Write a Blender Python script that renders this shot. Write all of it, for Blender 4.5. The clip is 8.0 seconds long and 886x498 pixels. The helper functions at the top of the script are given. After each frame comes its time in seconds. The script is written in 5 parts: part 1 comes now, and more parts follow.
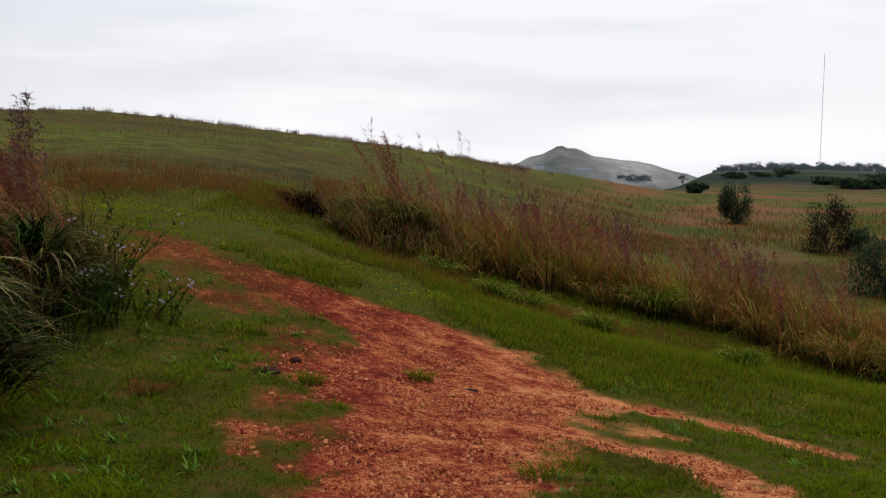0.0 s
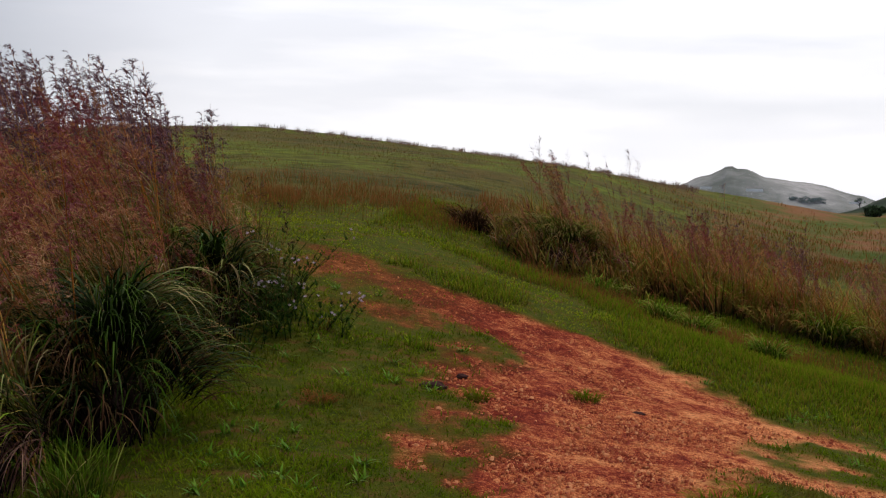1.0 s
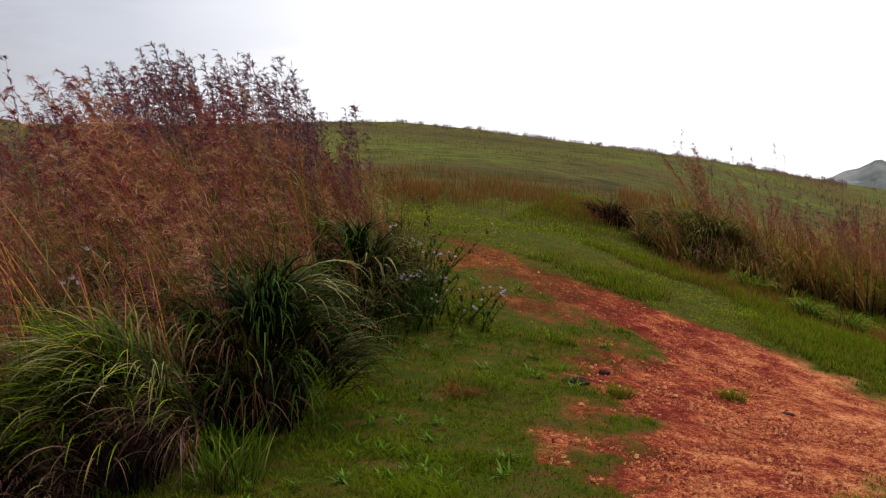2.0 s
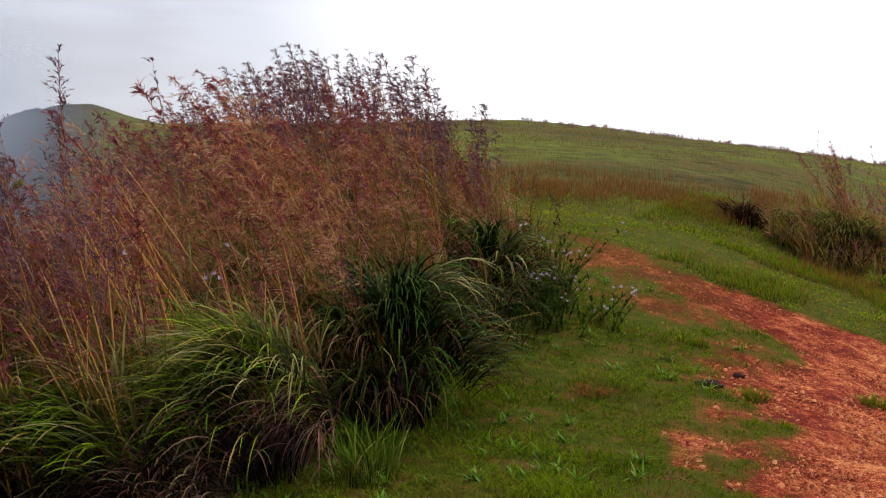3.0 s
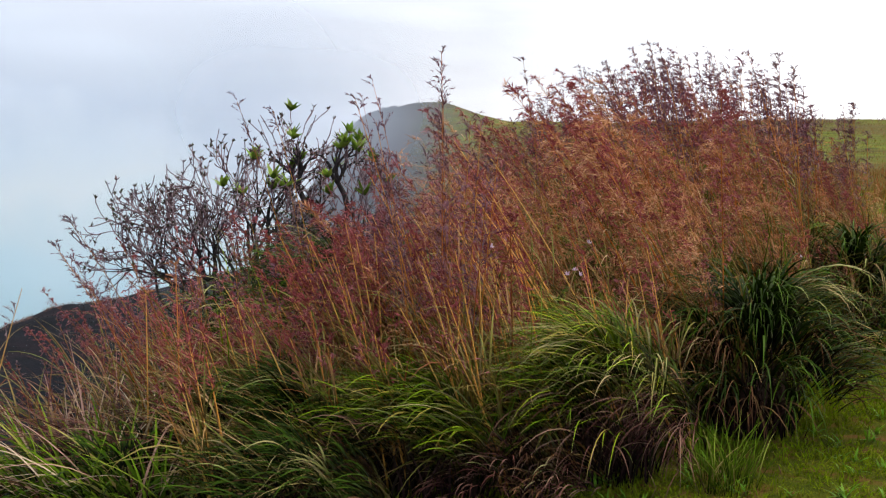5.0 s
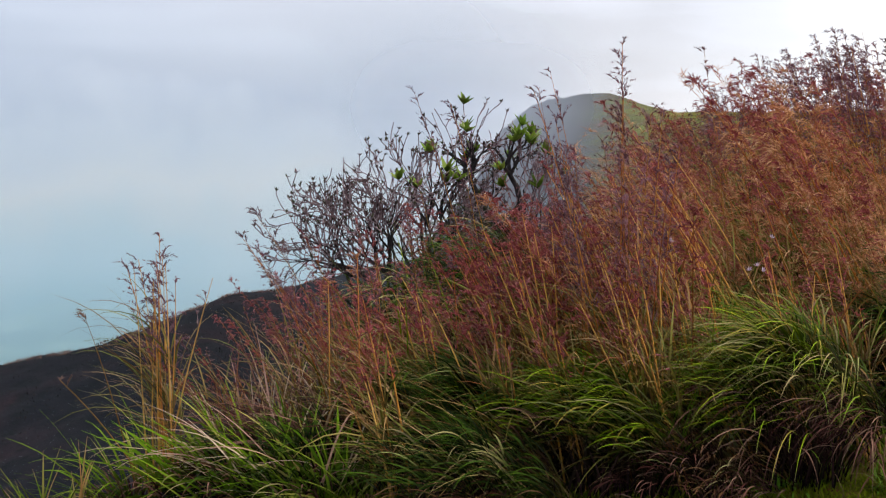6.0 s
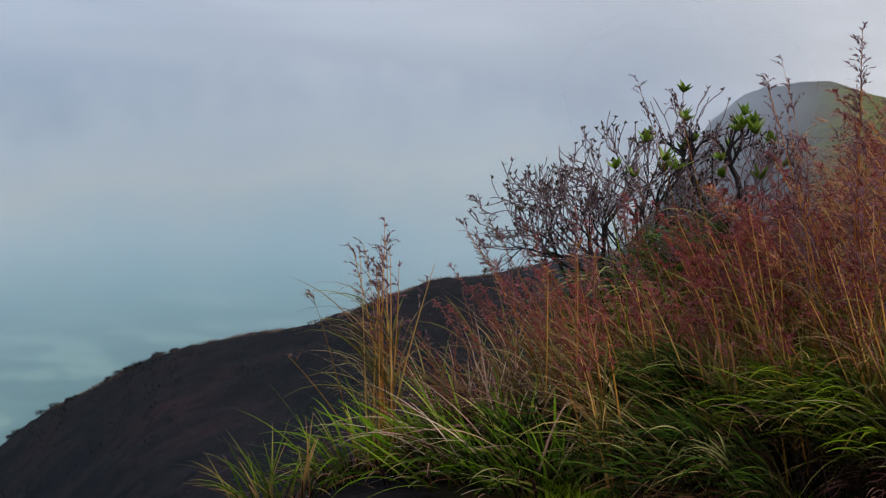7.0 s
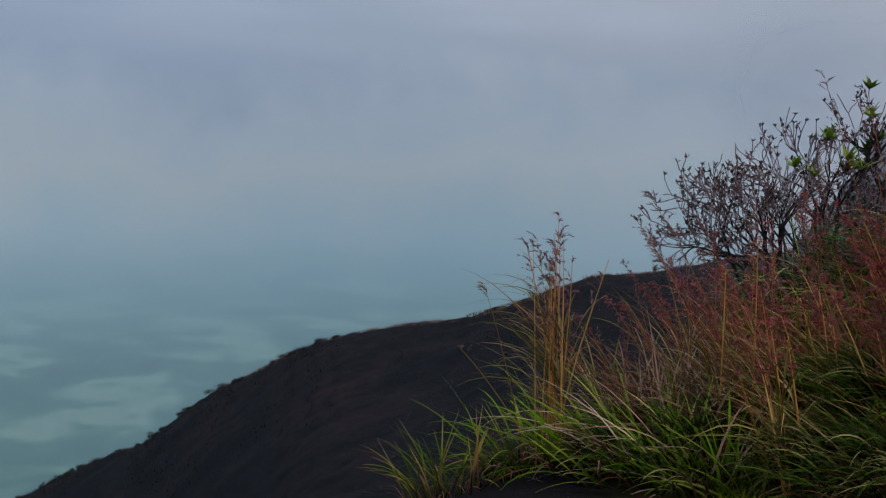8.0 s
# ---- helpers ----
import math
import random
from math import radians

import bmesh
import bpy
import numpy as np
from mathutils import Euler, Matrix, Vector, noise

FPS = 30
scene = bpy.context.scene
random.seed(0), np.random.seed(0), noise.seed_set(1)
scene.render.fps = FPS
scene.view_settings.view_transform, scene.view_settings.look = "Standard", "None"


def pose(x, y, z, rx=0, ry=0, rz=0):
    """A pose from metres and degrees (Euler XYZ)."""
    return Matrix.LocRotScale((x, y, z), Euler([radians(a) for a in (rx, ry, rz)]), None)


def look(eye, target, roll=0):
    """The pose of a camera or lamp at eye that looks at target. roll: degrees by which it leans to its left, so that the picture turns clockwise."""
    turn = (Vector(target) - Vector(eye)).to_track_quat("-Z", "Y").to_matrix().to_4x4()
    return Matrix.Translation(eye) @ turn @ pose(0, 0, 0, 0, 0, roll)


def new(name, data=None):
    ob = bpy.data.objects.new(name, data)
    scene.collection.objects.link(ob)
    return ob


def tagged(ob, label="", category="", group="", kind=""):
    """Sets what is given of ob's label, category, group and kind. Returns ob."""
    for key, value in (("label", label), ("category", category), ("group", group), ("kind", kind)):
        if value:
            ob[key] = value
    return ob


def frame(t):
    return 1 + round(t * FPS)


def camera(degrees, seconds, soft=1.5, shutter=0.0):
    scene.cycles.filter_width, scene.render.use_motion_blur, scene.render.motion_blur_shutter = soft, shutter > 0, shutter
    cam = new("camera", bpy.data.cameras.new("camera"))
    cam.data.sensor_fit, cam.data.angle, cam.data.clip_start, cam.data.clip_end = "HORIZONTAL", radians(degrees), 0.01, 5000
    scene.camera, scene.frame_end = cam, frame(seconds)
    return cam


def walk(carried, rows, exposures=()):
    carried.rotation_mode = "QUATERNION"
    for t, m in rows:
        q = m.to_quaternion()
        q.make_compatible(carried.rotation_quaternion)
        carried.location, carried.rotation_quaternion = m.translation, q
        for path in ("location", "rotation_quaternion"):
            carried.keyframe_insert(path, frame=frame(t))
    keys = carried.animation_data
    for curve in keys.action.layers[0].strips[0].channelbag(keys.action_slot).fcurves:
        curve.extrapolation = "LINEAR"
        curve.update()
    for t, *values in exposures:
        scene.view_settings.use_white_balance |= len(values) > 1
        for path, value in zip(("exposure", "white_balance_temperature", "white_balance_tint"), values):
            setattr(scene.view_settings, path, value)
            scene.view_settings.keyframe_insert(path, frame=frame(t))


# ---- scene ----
cam = camera(42.5, 8.0, soft=1.2)
# seconds, place, yaw to the left, pitch, roll
PATH = [
    (0.0, 0.000, 0.000, 1.500, 0.00, -5.00, 1.00),
    (0.5, -0.032, 0.024, 1.495, 4.15, -4.76, 1.51),
    (1.0, -0.049, 0.003, 1.498, 8.20, -4.27, 1.59),
    (1.5, -0.075, 0.006, 1.495, 12.06, -4.60, 1.51),
    (1.7, -0.088, 0.003, 1.495, 13.30, -4.68, 1.47),
    (2.8, -0.148, -0.008, 1.493, 19.75, -4.85, 1.30),
    (3.0, -0.163, -0.014, 1.493, 21.19, -4.95, 1.34),
    (3.5, -0.194, -0.038, 1.495, 25.23, -5.03, 1.28),
    (4.0, -0.229, -0.063, 1.494, 29.86, -5.21, 1.34),
    (4.5, -0.258, -0.080, 1.491, 34.24, -5.41, 2.01),
    (4.7, -0.267, -0.086, 1.490, 35.73, -5.45, 2.00),
    (5.8, -0.330, -0.133, 1.490, 44.58, -6.00, 1.80),
    (6.0, -0.343, -0.140, 1.492, 46.23, -6.18, 1.60),
    (6.5, -0.361, -0.166, 1.490, 50.89, -6.74, 1.40),
    (7.0, -0.394, -0.210, 1.491, 56.44, -7.07, 1.82),
    (7.5, -0.412, -0.246, 1.493, 60.86, -7.40, 2.12),
    (8.0, -0.423, -0.274, 1.488, 64.50, -7.65, 2.34),
]


def carried_pose(x, y, z, yaw, pitch, roll):
    a, p = radians(yaw), radians(pitch)
    ahead = Vector((-math.sin(a) * math.cos(p), math.cos(a) * math.cos(p), math.sin(p)))
    return look((x, y, z), Vector((x, y, z)) + ahead, roll)


walk(cam, [(row[0], carried_pose(*row[1:])) for row in PATH],
     exposures=[(0.0, -0.52, 6500, 13), (1.0, -0.4, 6520, 14), (1.5, -0.26, 6550, 15), (3.0, 0.16, 6550, 15), (3.5, 0.34, 6550, 13), (4.5, 0.63, 6550, 13),
                (6.0, 0.41, 6650, 14), (6.5, 0.17, 6650, 13), (7.0, -0.04, 6500, 13), (8.0, -0.48, 6180, 13)])

# ---------------------------------------------------------------- sky and sun
SUN_AZ, SUN_EL = 25.0, 58.0
sky = bpy.data.worlds.new("overcast_sky")
scene.world = sky
sky.use_nodes = True
wn, wl = sky.node_tree.nodes, sky.node_tree.links
wn.clear()

out = wn.new("ShaderNodeOutputWorld")
back = wn.new("ShaderNodeBackground")
wl.new(back.outputs[0], out.inputs[0])
nishita = wn.new("ShaderNodeTexSky")
nishita.sky_type, nishita.sun_disc = "NISHITA", False
nishita.sun_elevation, nishita.sun_rotation = radians(SUN_EL), radians(SUN_AZ)
coord = wn.new("ShaderNodeTexCoord")
split = wn.new("ShaderNodeSeparateXYZ")
wl.new(coord.outputs["Generated"], split.inputs[0])
# the cloud thins towards the sun's side and thickens over the valley
toward = wn.new("ShaderNodeVectorMath")
toward.operation = "DOT_PRODUCT"
wl.new(coord.outputs["Generated"], toward.inputs[0])
toward.inputs[1].default_value = (math.sin(radians(8)), math.cos(radians(8)), 0.0)
billow = wn.new("ShaderNodeTexNoise")
billow.inputs["Scale"].default_value, billow.inputs["Detail"].default_value = 2.2, 5
stretch = wn.new("ShaderNodeMapping")
stretch.inputs["Scale"].default_value = (1, 1, 4.5)
wl.new(coord.outputs["Generated"], stretch.inputs[0])
wl.new(stretch.outputs[0], billow.inputs["Vector"])
ruffle = wn.new("ShaderNodeMath")
ruffle.operation = "MULTIPLY_ADD"
wl.new(billow.outputs[0], ruffle.inputs[0])
ruffle.inputs[1].default_value = 0.16
wl.new(toward.outputs["Value"], ruffle.inputs[2])
cover = wn.new("ShaderNodeValToRGB")
wl.new(ruffle.outputs[0], cover.inputs[0])
cover.color_ramp.elements[0].position, cover.color_ramp.elements[0].color = 0.05, (0.43, 0.54, 0.72, 1)
cover.color_ramp.elements[1].position, cover.color_ramp.elements[1].color = 0.98, (1.32, 1.34, 1.37, 1)
for place, tone in ((0.5, (0.61, 0.645, 0.72, 1)), (0.79, (0.535, 0.56, 0.61, 1)), (0.85, (0.64, 0.67, 0.72, 1)), (0.91, (0.97, 0.99, 1.03, 1))):
    mid = cover.color_ramp.elements.new(place)
    mid.color = tone
# cloud streaks of bluish grey on the thin side
streak = wn.new("ShaderNodeTexNoise")
streak.inputs["Scale"].default_value, streak.inputs["Detail"].default_value = 4.0, 6
flat = wn.new("ShaderNodeMapping")
flat.inputs["Scale"].default_value = (1, 1, 7)
flat.inputs["Location"].default_value = (0.35, 0.2, 0.4)
wl.new(coord.outputs["Generated"], flat.inputs[0])
wl.new(flat.outputs[0], streak.inputs["Vector"])
band = wn.new("ShaderNodeMapRange")
wl.new(streak.outputs[0], band.inputs[0])
band.inputs[1].default_value, band.inputs[2].default_value = 0.46, 0.62
band.inputs[3].default_value, band.inputs[4].default_value = 0.0, 0.3
tint = wn.new("ShaderNodeMix")
tint.data_type = "RGBA"
wl.new(band.outputs[0], tint.inputs["Factor"])
wl.new(cover.outputs[0], tint.inputs[6])
tint.inputs[7].default_value = (0.8, 0.87, 0.98, 1)
# a little of the clear sky shows behind
veil = wn.new("ShaderNodeMix")
veil.data_type, veil.blend_type = "RGBA", "ADD"
veil.inputs["Factor"].default_value = 0.015
wl.new(tint.outputs[2], veil.inputs[6])
wl.new(nishita.outputs[0], veil.inputs[7])
# an overcast sky is brightest overhead
crown_light = wn.new("ShaderNodeMapRange")
wl.new(split.outputs["Z"], crown_light.inputs[0])
for i, v in enumerate((0.2, 1.0, 0.0, 1.0)):
    crown_light.inputs[i + 1].default_value = v
crown_tint = wn.new("ShaderNodeMix")
crown_tint.data_type = "RGBA"
wl.new(crown_light.outputs[0], crown_tint.inputs["Factor"])
crown_tint.inputs[6].default_value, crown_tint.inputs[7].default_value = (1, 1, 1, 1), (1.6, 1.48, 1.25, 1)
lifted = wn.new("ShaderNodeVectorMath")
lifted.operation = "MULTIPLY"
wl.new(veil.outputs[2], lifted.inputs[0])
wl.new(crown_tint.outputs[2], lifted.inputs[1])
# a darker sheet of cloud hangs above the paler rim of the sky
rim = wn.new("ShaderNodeValToRGB")
wl.new(split.outputs["Z"], rim.inputs[0])
rim.color_ramp.elements[0].position, rim.color_ramp.elements[0].color = 0.0, (1.08, 1.08, 1.08, 1)
rim.color_ramp.elements[1].position, rim.color_ramp.elements[1].color = 0.3, (1, 1, 1, 1)
for place, tone in ((0.02, 1.03), (0.05, 0.93), (0.1, 0.92), (0.16, 0.99)):
    el = rim.color_ramp.elements.new(place)
    el.color = (tone, tone, tone, 1)
rimmed = wn.new("ShaderNodeVectorMath")
rimmed.operation = "MULTIPLY"
wl.new(lifted.outputs[0], rimmed.inputs[0])
wl.new(rim.outputs[0], rimmed.inputs[1])
# haze under the horizon
below = wn.new("ShaderNodeMapRange")
wl.new(split.outputs["Z"], below.inputs[0])
below.inputs[1].default_value, below.inputs[2].default_value = -0.02, -0.3
deep = wn.new("ShaderNodeMix")
deep.data_type = "RGBA"
wl.new(below.outputs[0], deep.inputs["Factor"])
wl.new(rimmed.outputs[0], deep.inputs[6])
deep.inputs[7].default_value = (0.34, 0.48, 0.52, 1)
wl.new(deep.outputs[2], back.inputs[0])
back.inputs[1].default_value = 1.0

sun = new("sun", bpy.data.lights.new("sun", "SUN"))
sun.data.energy, sun.data.angle, sun.data.color = 1.9, radians(14), (1.0, 0.93, 0.82)
sun.matrix_world = look((0, 0, 0), (-math.sin(radians(SUN_AZ)) * math.cos(radians(SUN_EL)),
                                    -math.cos(radians(SUN_AZ)) * math.cos(radians(SUN_EL)), -math.sin(radians(SUN_EL))))

# ---------------------------------------------------------------- materials
class Stuff:
    """A node material being put together."""

    def __init__(self, name):
        self.m = bpy.data.materials.new(name)
        self.m.use_nodes = True
        self.n, self.l = self.m.node_tree.nodes, self.m.node_tree.links
        self.n.clear()
        self.out = self.n.new("ShaderNodeOutputMaterial")

    def add(self, kind, *links, **values):
        node = self.n.new(kind)
        for key, value in values.items():
            node.inputs[key.replace("_", " ")].default_value = value
        for i, src in links:
            self.l.new(src, node.inputs[i])
        return node

    def noise(self, scale, detail=4, vec=None, rough=0.55):
        node = self.add("ShaderNodeTexNoise", Scale=scale, Detail=detail, Roughness=rough)
        self.l.new(vec or self.add("ShaderNodeTexCoord").outputs["Object"], node.inputs["Vector"])
        return node.outputs["Fac"]

    def ramp(self, fac, stops):
        node = self.n.new("ShaderNodeValToRGB")
        self.l.new(fac, node.inputs[0])
        e = node.color_ramp.elements
        while len(e) < len(stops):
            e.new(0.5)
        for el, (p, c) in zip(e, stops):
            el.position, el.color = p, (*c, 1)
        return node.outputs[0]

    def mix(self, fac, a, b, how="MIX"):
        node = self.n.new("ShaderNodeMix")
        node.data_type, node.blend_type = "RGBA", how
        for i, v in ((0, fac), (6, a), (7, b)):
            if isinstance(v, (int, float)):
                node.inputs[i].default_value = v
            elif isinstance(v, tuple):
                node.inputs[i].default_value = (*v, 1)
            else:
                self.l.new(v, node.inputs[i])
        return node.outputs[2]

    def span(self, v, a, b, c=0.0, d=1.0):
        node = self.n.new("ShaderNodeMapRange")
        self.l.new(v, node.inputs[0])
        for i, x in enumerate((a, b, c, d)):
            node.inputs[i + 1].default_value = x
        return node.outputs[0]

    def surface(self, colour, rough=0.8, bump=None, strength=0.3, distance=0.02, passing=0.0, spec=0.1):
        p = self.add("ShaderNodeBsdfPrincipled")
        if isinstance(colour, tuple):
            p.inputs["Base Color"].default_value = (*colour, 1)
        else:
            self.l.new(colour, p.inputs["Base Color"])
        if isinstance(rough, float):
            p.inputs["Roughness"].default_value = rough
        else:
            self.l.new(rough, p.inputs["Roughness"])
        p.inputs["Specular IOR Level"].default_value = spec
        if bump:
            b = self.add("ShaderNodeBump", Strength=strength, Distance=distance)
            self.l.new(bump, b.inputs["Height"])
            self.l.new(b.outputs[0], p.inputs["Normal"])
        last = p
        if passing:
            t = self.add("ShaderNodeBsdfTranslucent")
            self.l.new(colour, t.inputs[0])
            last = self.add("ShaderNodeMixShader", (1, p.outputs[0]), (2, t.outputs[0]), Fac=passing)
        self.l.new(last.outputs[0], self.out.inputs[0])
        return self.m


def blade_mat(name, tints, root, root_to=0.45, passing=0.3, rough=0.6, spec=0.0, tip=None, tip_from=0.75, own=1.0, patchy=False):
    """Leaf blades: a tint by blade, another colour at the root (near-black ones paint in shade), and withered tips
    where given.
    """
    s = Stuff(name)
    both = s.add("ShaderNodeMath", (0, s.add("ShaderNodeNewGeometry").outputs["Random Per Island"]), (2, s.add("ShaderNodeObjectInfo").outputs["Random"]))
    both.operation = "MULTIPLY_ADD"
    both.inputs[1].default_value = own
    wrap = s.add("ShaderNodeMath", (0, both.outputs[0]))
    wrap.operation = "FRACT"
    rnd = wrap.outputs[0]
    col = s.ramp(rnd, [(i / max(1, len(tints) - 1), c) for i, c in enumerate(tints)])
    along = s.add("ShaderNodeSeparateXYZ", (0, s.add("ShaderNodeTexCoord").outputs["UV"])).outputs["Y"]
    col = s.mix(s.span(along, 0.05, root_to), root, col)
    if tip:
        col = s.mix(s.span(along, tip_from, 1.0, 0.0, 0.85), col, tip)
    patch = s.noise(0.9, 3)
    col = s.mix(s.span(patch, 0.35, 0.65, 0.0, 0.35), col, s.mix(1.0, col, (0.62, 0.6, 0.5), "MULTIPLY"))
    if patchy:
        # worn, browned and lush patches a stride across
        col = s.mix(s.span(s.noise(1.5, 4), 0.44, 0.62, 0.0, 0.75), col, s.mix(1.0, col, (0.5, 0.62, 0.5), "MULTIPLY"))
        col = s.mix(s.span(s.noise(0.75, 5), 0.5, 0.66, 0.0, 0.6), col, (0.15, 0.085, 0.025))
        col = s.mix(s.span(s.noise(1.1, 3), 0.54, 0.7, 0.0, 0.5), col, (0.24, 0.27, 0.02))
    return s.surface(col, rough, passing=passing, spec=spec)


def make_ground():
    s = Stuff("turf_and_red_soil")
    attr = s.n.new("ShaderNodeAttribute")
    attr.attribute_name = "soil"
    shaded_scrub = s.n.new("ShaderNodeAttribute")
    shaded_scrub.attribute_name = "shaded_scrub"
    obj = s.add("ShaderNodeTexCoord").outputs["Object"]
    fine, mid_n, big = s.noise(38, 5, obj), s.noise(6, 4, obj), s.noise(1.1, 4, obj)
    # packed dark red soil under drifts of paler orange crumbs
    sep = s.add("ShaderNodeSeparateXYZ", (0, obj)).outputs
    grit = s.noise(85, 4, obj, 0.7)
    drift = s.mix(0.5, s.noise(2.6, 3, obj), s.noise(13, 4, obj, 0.7))
    drift = s.mix(0.42, drift, grit)
    drift = s.add("ShaderNodeMath", (0, drift), (1, s.span(sep["X"], -1.2, 1.6, -0.05, 0.045)))
    drift.operation = "ADD"
    drift = drift.outputs[0]
    dirt = s.ramp(drift, [(0.4, (0.12, 0.014, 0.01)), (0.455, (0.25, 0.034, 0.018)), (0.49, (0.38, 0.07, 0.03)), (0.52, (0.62, 0.18, 0.065)), (0.58, (0.82, 0.33, 0.13))])
    dirt = s.mix(s.span(s.noise(32, 3, obj), 0.52, 0.66, 0.0, 0.55), dirt, (0.14, 0.022, 0.014))
    turf = s.ramp(mid_n, [(0.3, (0.045, 0.06, 0.005)), (0.52, (0.085, 0.09, 0.008)), (0.66, (0.17, 0.075, 0.026))])
    turf = s.mix(s.span(fine, 0.3, 0.7, 0.0, 0.5), turf, (0.07, 0.09, 0.008))
    far = s.noise(0.09, 6, obj)
    slope = s.ramp(far, [(0.3, (0.055, 0.06, 0.012)), (0.45, (0.14, 0.1, 0.03)), (0.51, (0.12, 0.125, 0.02)), (0.58, (0.15, 0.18, 0.024)), (0.68, (0.2, 0.1, 0.036))])
    slope = s.mix(s.span(s.noise(0.4, 5, obj), 0.45, 0.65, 0.0, 0.7), slope, (0.11, 0.07, 0.024))
    slope = s.mix(s.span(s.noise(1.6, 5, obj), 0.38, 0.7, 0.0, 0.85), slope, (0.045, 0.05, 0.012))
    slope = s.mix(s.span(s.noise(0.7, 4, obj), 0.58, 0.66, 0.0, 0.7), slope, (0.02, 0.03, 0.008))
    dist = s.add("ShaderNodeVectorMath", (0, obj))
    dist.operation = "LENGTH"
    turf = s.mix(s.span(dist.outputs["Value"], 14, 24), turf, slope)
    # mottled scrub, with the spur's shade put into near-black tones
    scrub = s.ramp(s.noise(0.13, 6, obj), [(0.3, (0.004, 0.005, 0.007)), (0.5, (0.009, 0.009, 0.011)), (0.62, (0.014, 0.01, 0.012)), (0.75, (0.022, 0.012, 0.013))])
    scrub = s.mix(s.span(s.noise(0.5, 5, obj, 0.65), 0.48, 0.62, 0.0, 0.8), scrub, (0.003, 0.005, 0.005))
    east = s.add("ShaderNodeMath", (0, sep["X"]), (1, s.span(dist.outputs["Value"], 24, 45)))
    east.operation = "MULTIPLY"
    turf = s.mix(s.span(east.outputs[0], 2.0, 9.0, 0.0, 0.85), turf, s.ramp(s.noise(0.22, 5, obj), [(0.35, (0.06, 0.09, 0.014)), (0.47, (0.12, 0.11, 0.03)), (0.58, (0.24, 0.1, 0.05))]))
    turf = s.mix(s.span(dist.outputs["Value"], 80, 130, 0.0, 0.95), turf, s.ramp(s.noise(0.02, 6, obj), [(0.4, (0.01, 0.022, 0.016)), (0.52, (0.02, 0.04, 0.022)), (0.62, (0.075, 0.06, 0.03))]))
    turf = s.mix(shaded_scrub.outputs["Fac"], turf, scrub)
    # valley floor, with the haze over it painted in as blue-green
    hazy_plain = s.ramp(s.noise(0.008, 9, obj, 0.7), [(0.35, (0.02, 0.06, 0.065)), (0.5, (0.04, 0.1, 0.09)), (0.57, (0.12, 0.2, 0.165)), (0.6, (0.16, 0.24, 0.2)), (0.66, (0.06, 0.12, 0.1))])
    turf = s.mix(s.span(sep["Z"], -120, -200), turf, hazy_plain)
    col = s.mix(attr.outputs["Fac"], turf, dirt)
    return s.surface(col, 0.9, s.mix(0.6, fine, grit), 1.0, 0.035, spec=0.03)


GROUND = make_ground()
LAWN = blade_mat("lawn_blades", [(0.107, 0.18, 0.00288), (0.136, 0.212, 0.00432), (0.175, 0.244, 0.00576), (0.126, 0.18, 0.00432), (0.194, 0.18, 0.018), (0.116, 0.201, 0.00432)], (0.06, 0.075, 0.006), 0.5, patchy=True)
PALE_LAWN = blade_mat("paler_lawn_blades", [(0.234, 0.338, 0.008), (0.299, 0.392, 0.012), (0.351, 0.392, 0.02), (0.26, 0.324, 0.01), (0.416, 0.338, 0.04), (0.234, 0.365, 0.008)], (0.08, 0.1, 0.008), 0.5, patchy=True)
VERGE = blade_mat("verge_blades", [(0.11, 0.188, 0.00475), (0.17, 0.251, 0.00856), (0.23, 0.298, 0.0133), (0.339, 0.172, 0.0332)], (0.034, 0.034, 0.005), 0.7)
HILL = blade_mat("hill_blades", [(0.144, 0.126, 0.0161), (0.209, 0.154, 0.0269), (0.165, 0.187, 0.0202), (0.341, 0.13, 0.0673), (0.241, 0.121, 0.0404)], (0.05, 0.05, 0.008))
RUST = blade_mat("rust_blades", [(0.26, 0.055, 0.02), (0.36, 0.1, 0.035), (0.3, 0.13, 0.04), (0.17, 0.12, 0.02)], (0.07, 0.09, 0.012), 0.7)
# tussock, bank and fresh leaves: near-black roots paint the shade within the clump
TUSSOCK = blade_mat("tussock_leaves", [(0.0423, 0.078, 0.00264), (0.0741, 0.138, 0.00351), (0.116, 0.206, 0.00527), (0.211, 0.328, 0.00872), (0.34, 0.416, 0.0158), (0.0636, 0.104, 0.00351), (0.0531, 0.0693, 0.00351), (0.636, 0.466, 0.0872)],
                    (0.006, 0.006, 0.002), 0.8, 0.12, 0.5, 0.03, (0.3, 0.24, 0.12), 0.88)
# shaded copy of the tussock leaves: the shade is in its tints
SHADED = blade_mat("shaded_tussock_leaves", [(0.0122, 0.0294, 0.00171), (0.0245, 0.055, 0.00257), (0.0428, 0.092, 0.00428), (0.0734, 0.146, 0.00685), (0.0171, 0.0366, 0.00257), (0.0147, 0.0244, 0.00171)],
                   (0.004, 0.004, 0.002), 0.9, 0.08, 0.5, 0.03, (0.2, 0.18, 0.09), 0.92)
BANK_LEAF = blade_mat("bank_leaves", [(0.046, 0.0922, 0.00461), (0.101, 0.166, 0.0111), (0.184, 0.221, 0.0276), (0.35, 0.249, 0.083), (0.388, 0.166, 0.0553)], (0.02, 0.016, 0.006), 0.85, 0.15, 0.5, 0.0,
                      (0.38, 0.22, 0.12), 0.8)
FRESH = blade_mat("fresh_leaves", [(0.0426, 0.0956, 0.00524), (0.127, 0.246, 0.0105), (0.227, 0.355, 0.021), (0.071, 0.136, 0.00787), (0.285, 0.369, 0.0394), (0.512, 0.383, 0.131)], (0.008, 0.01, 0.002), 0.85, 0.18, 0.5, 0.0)
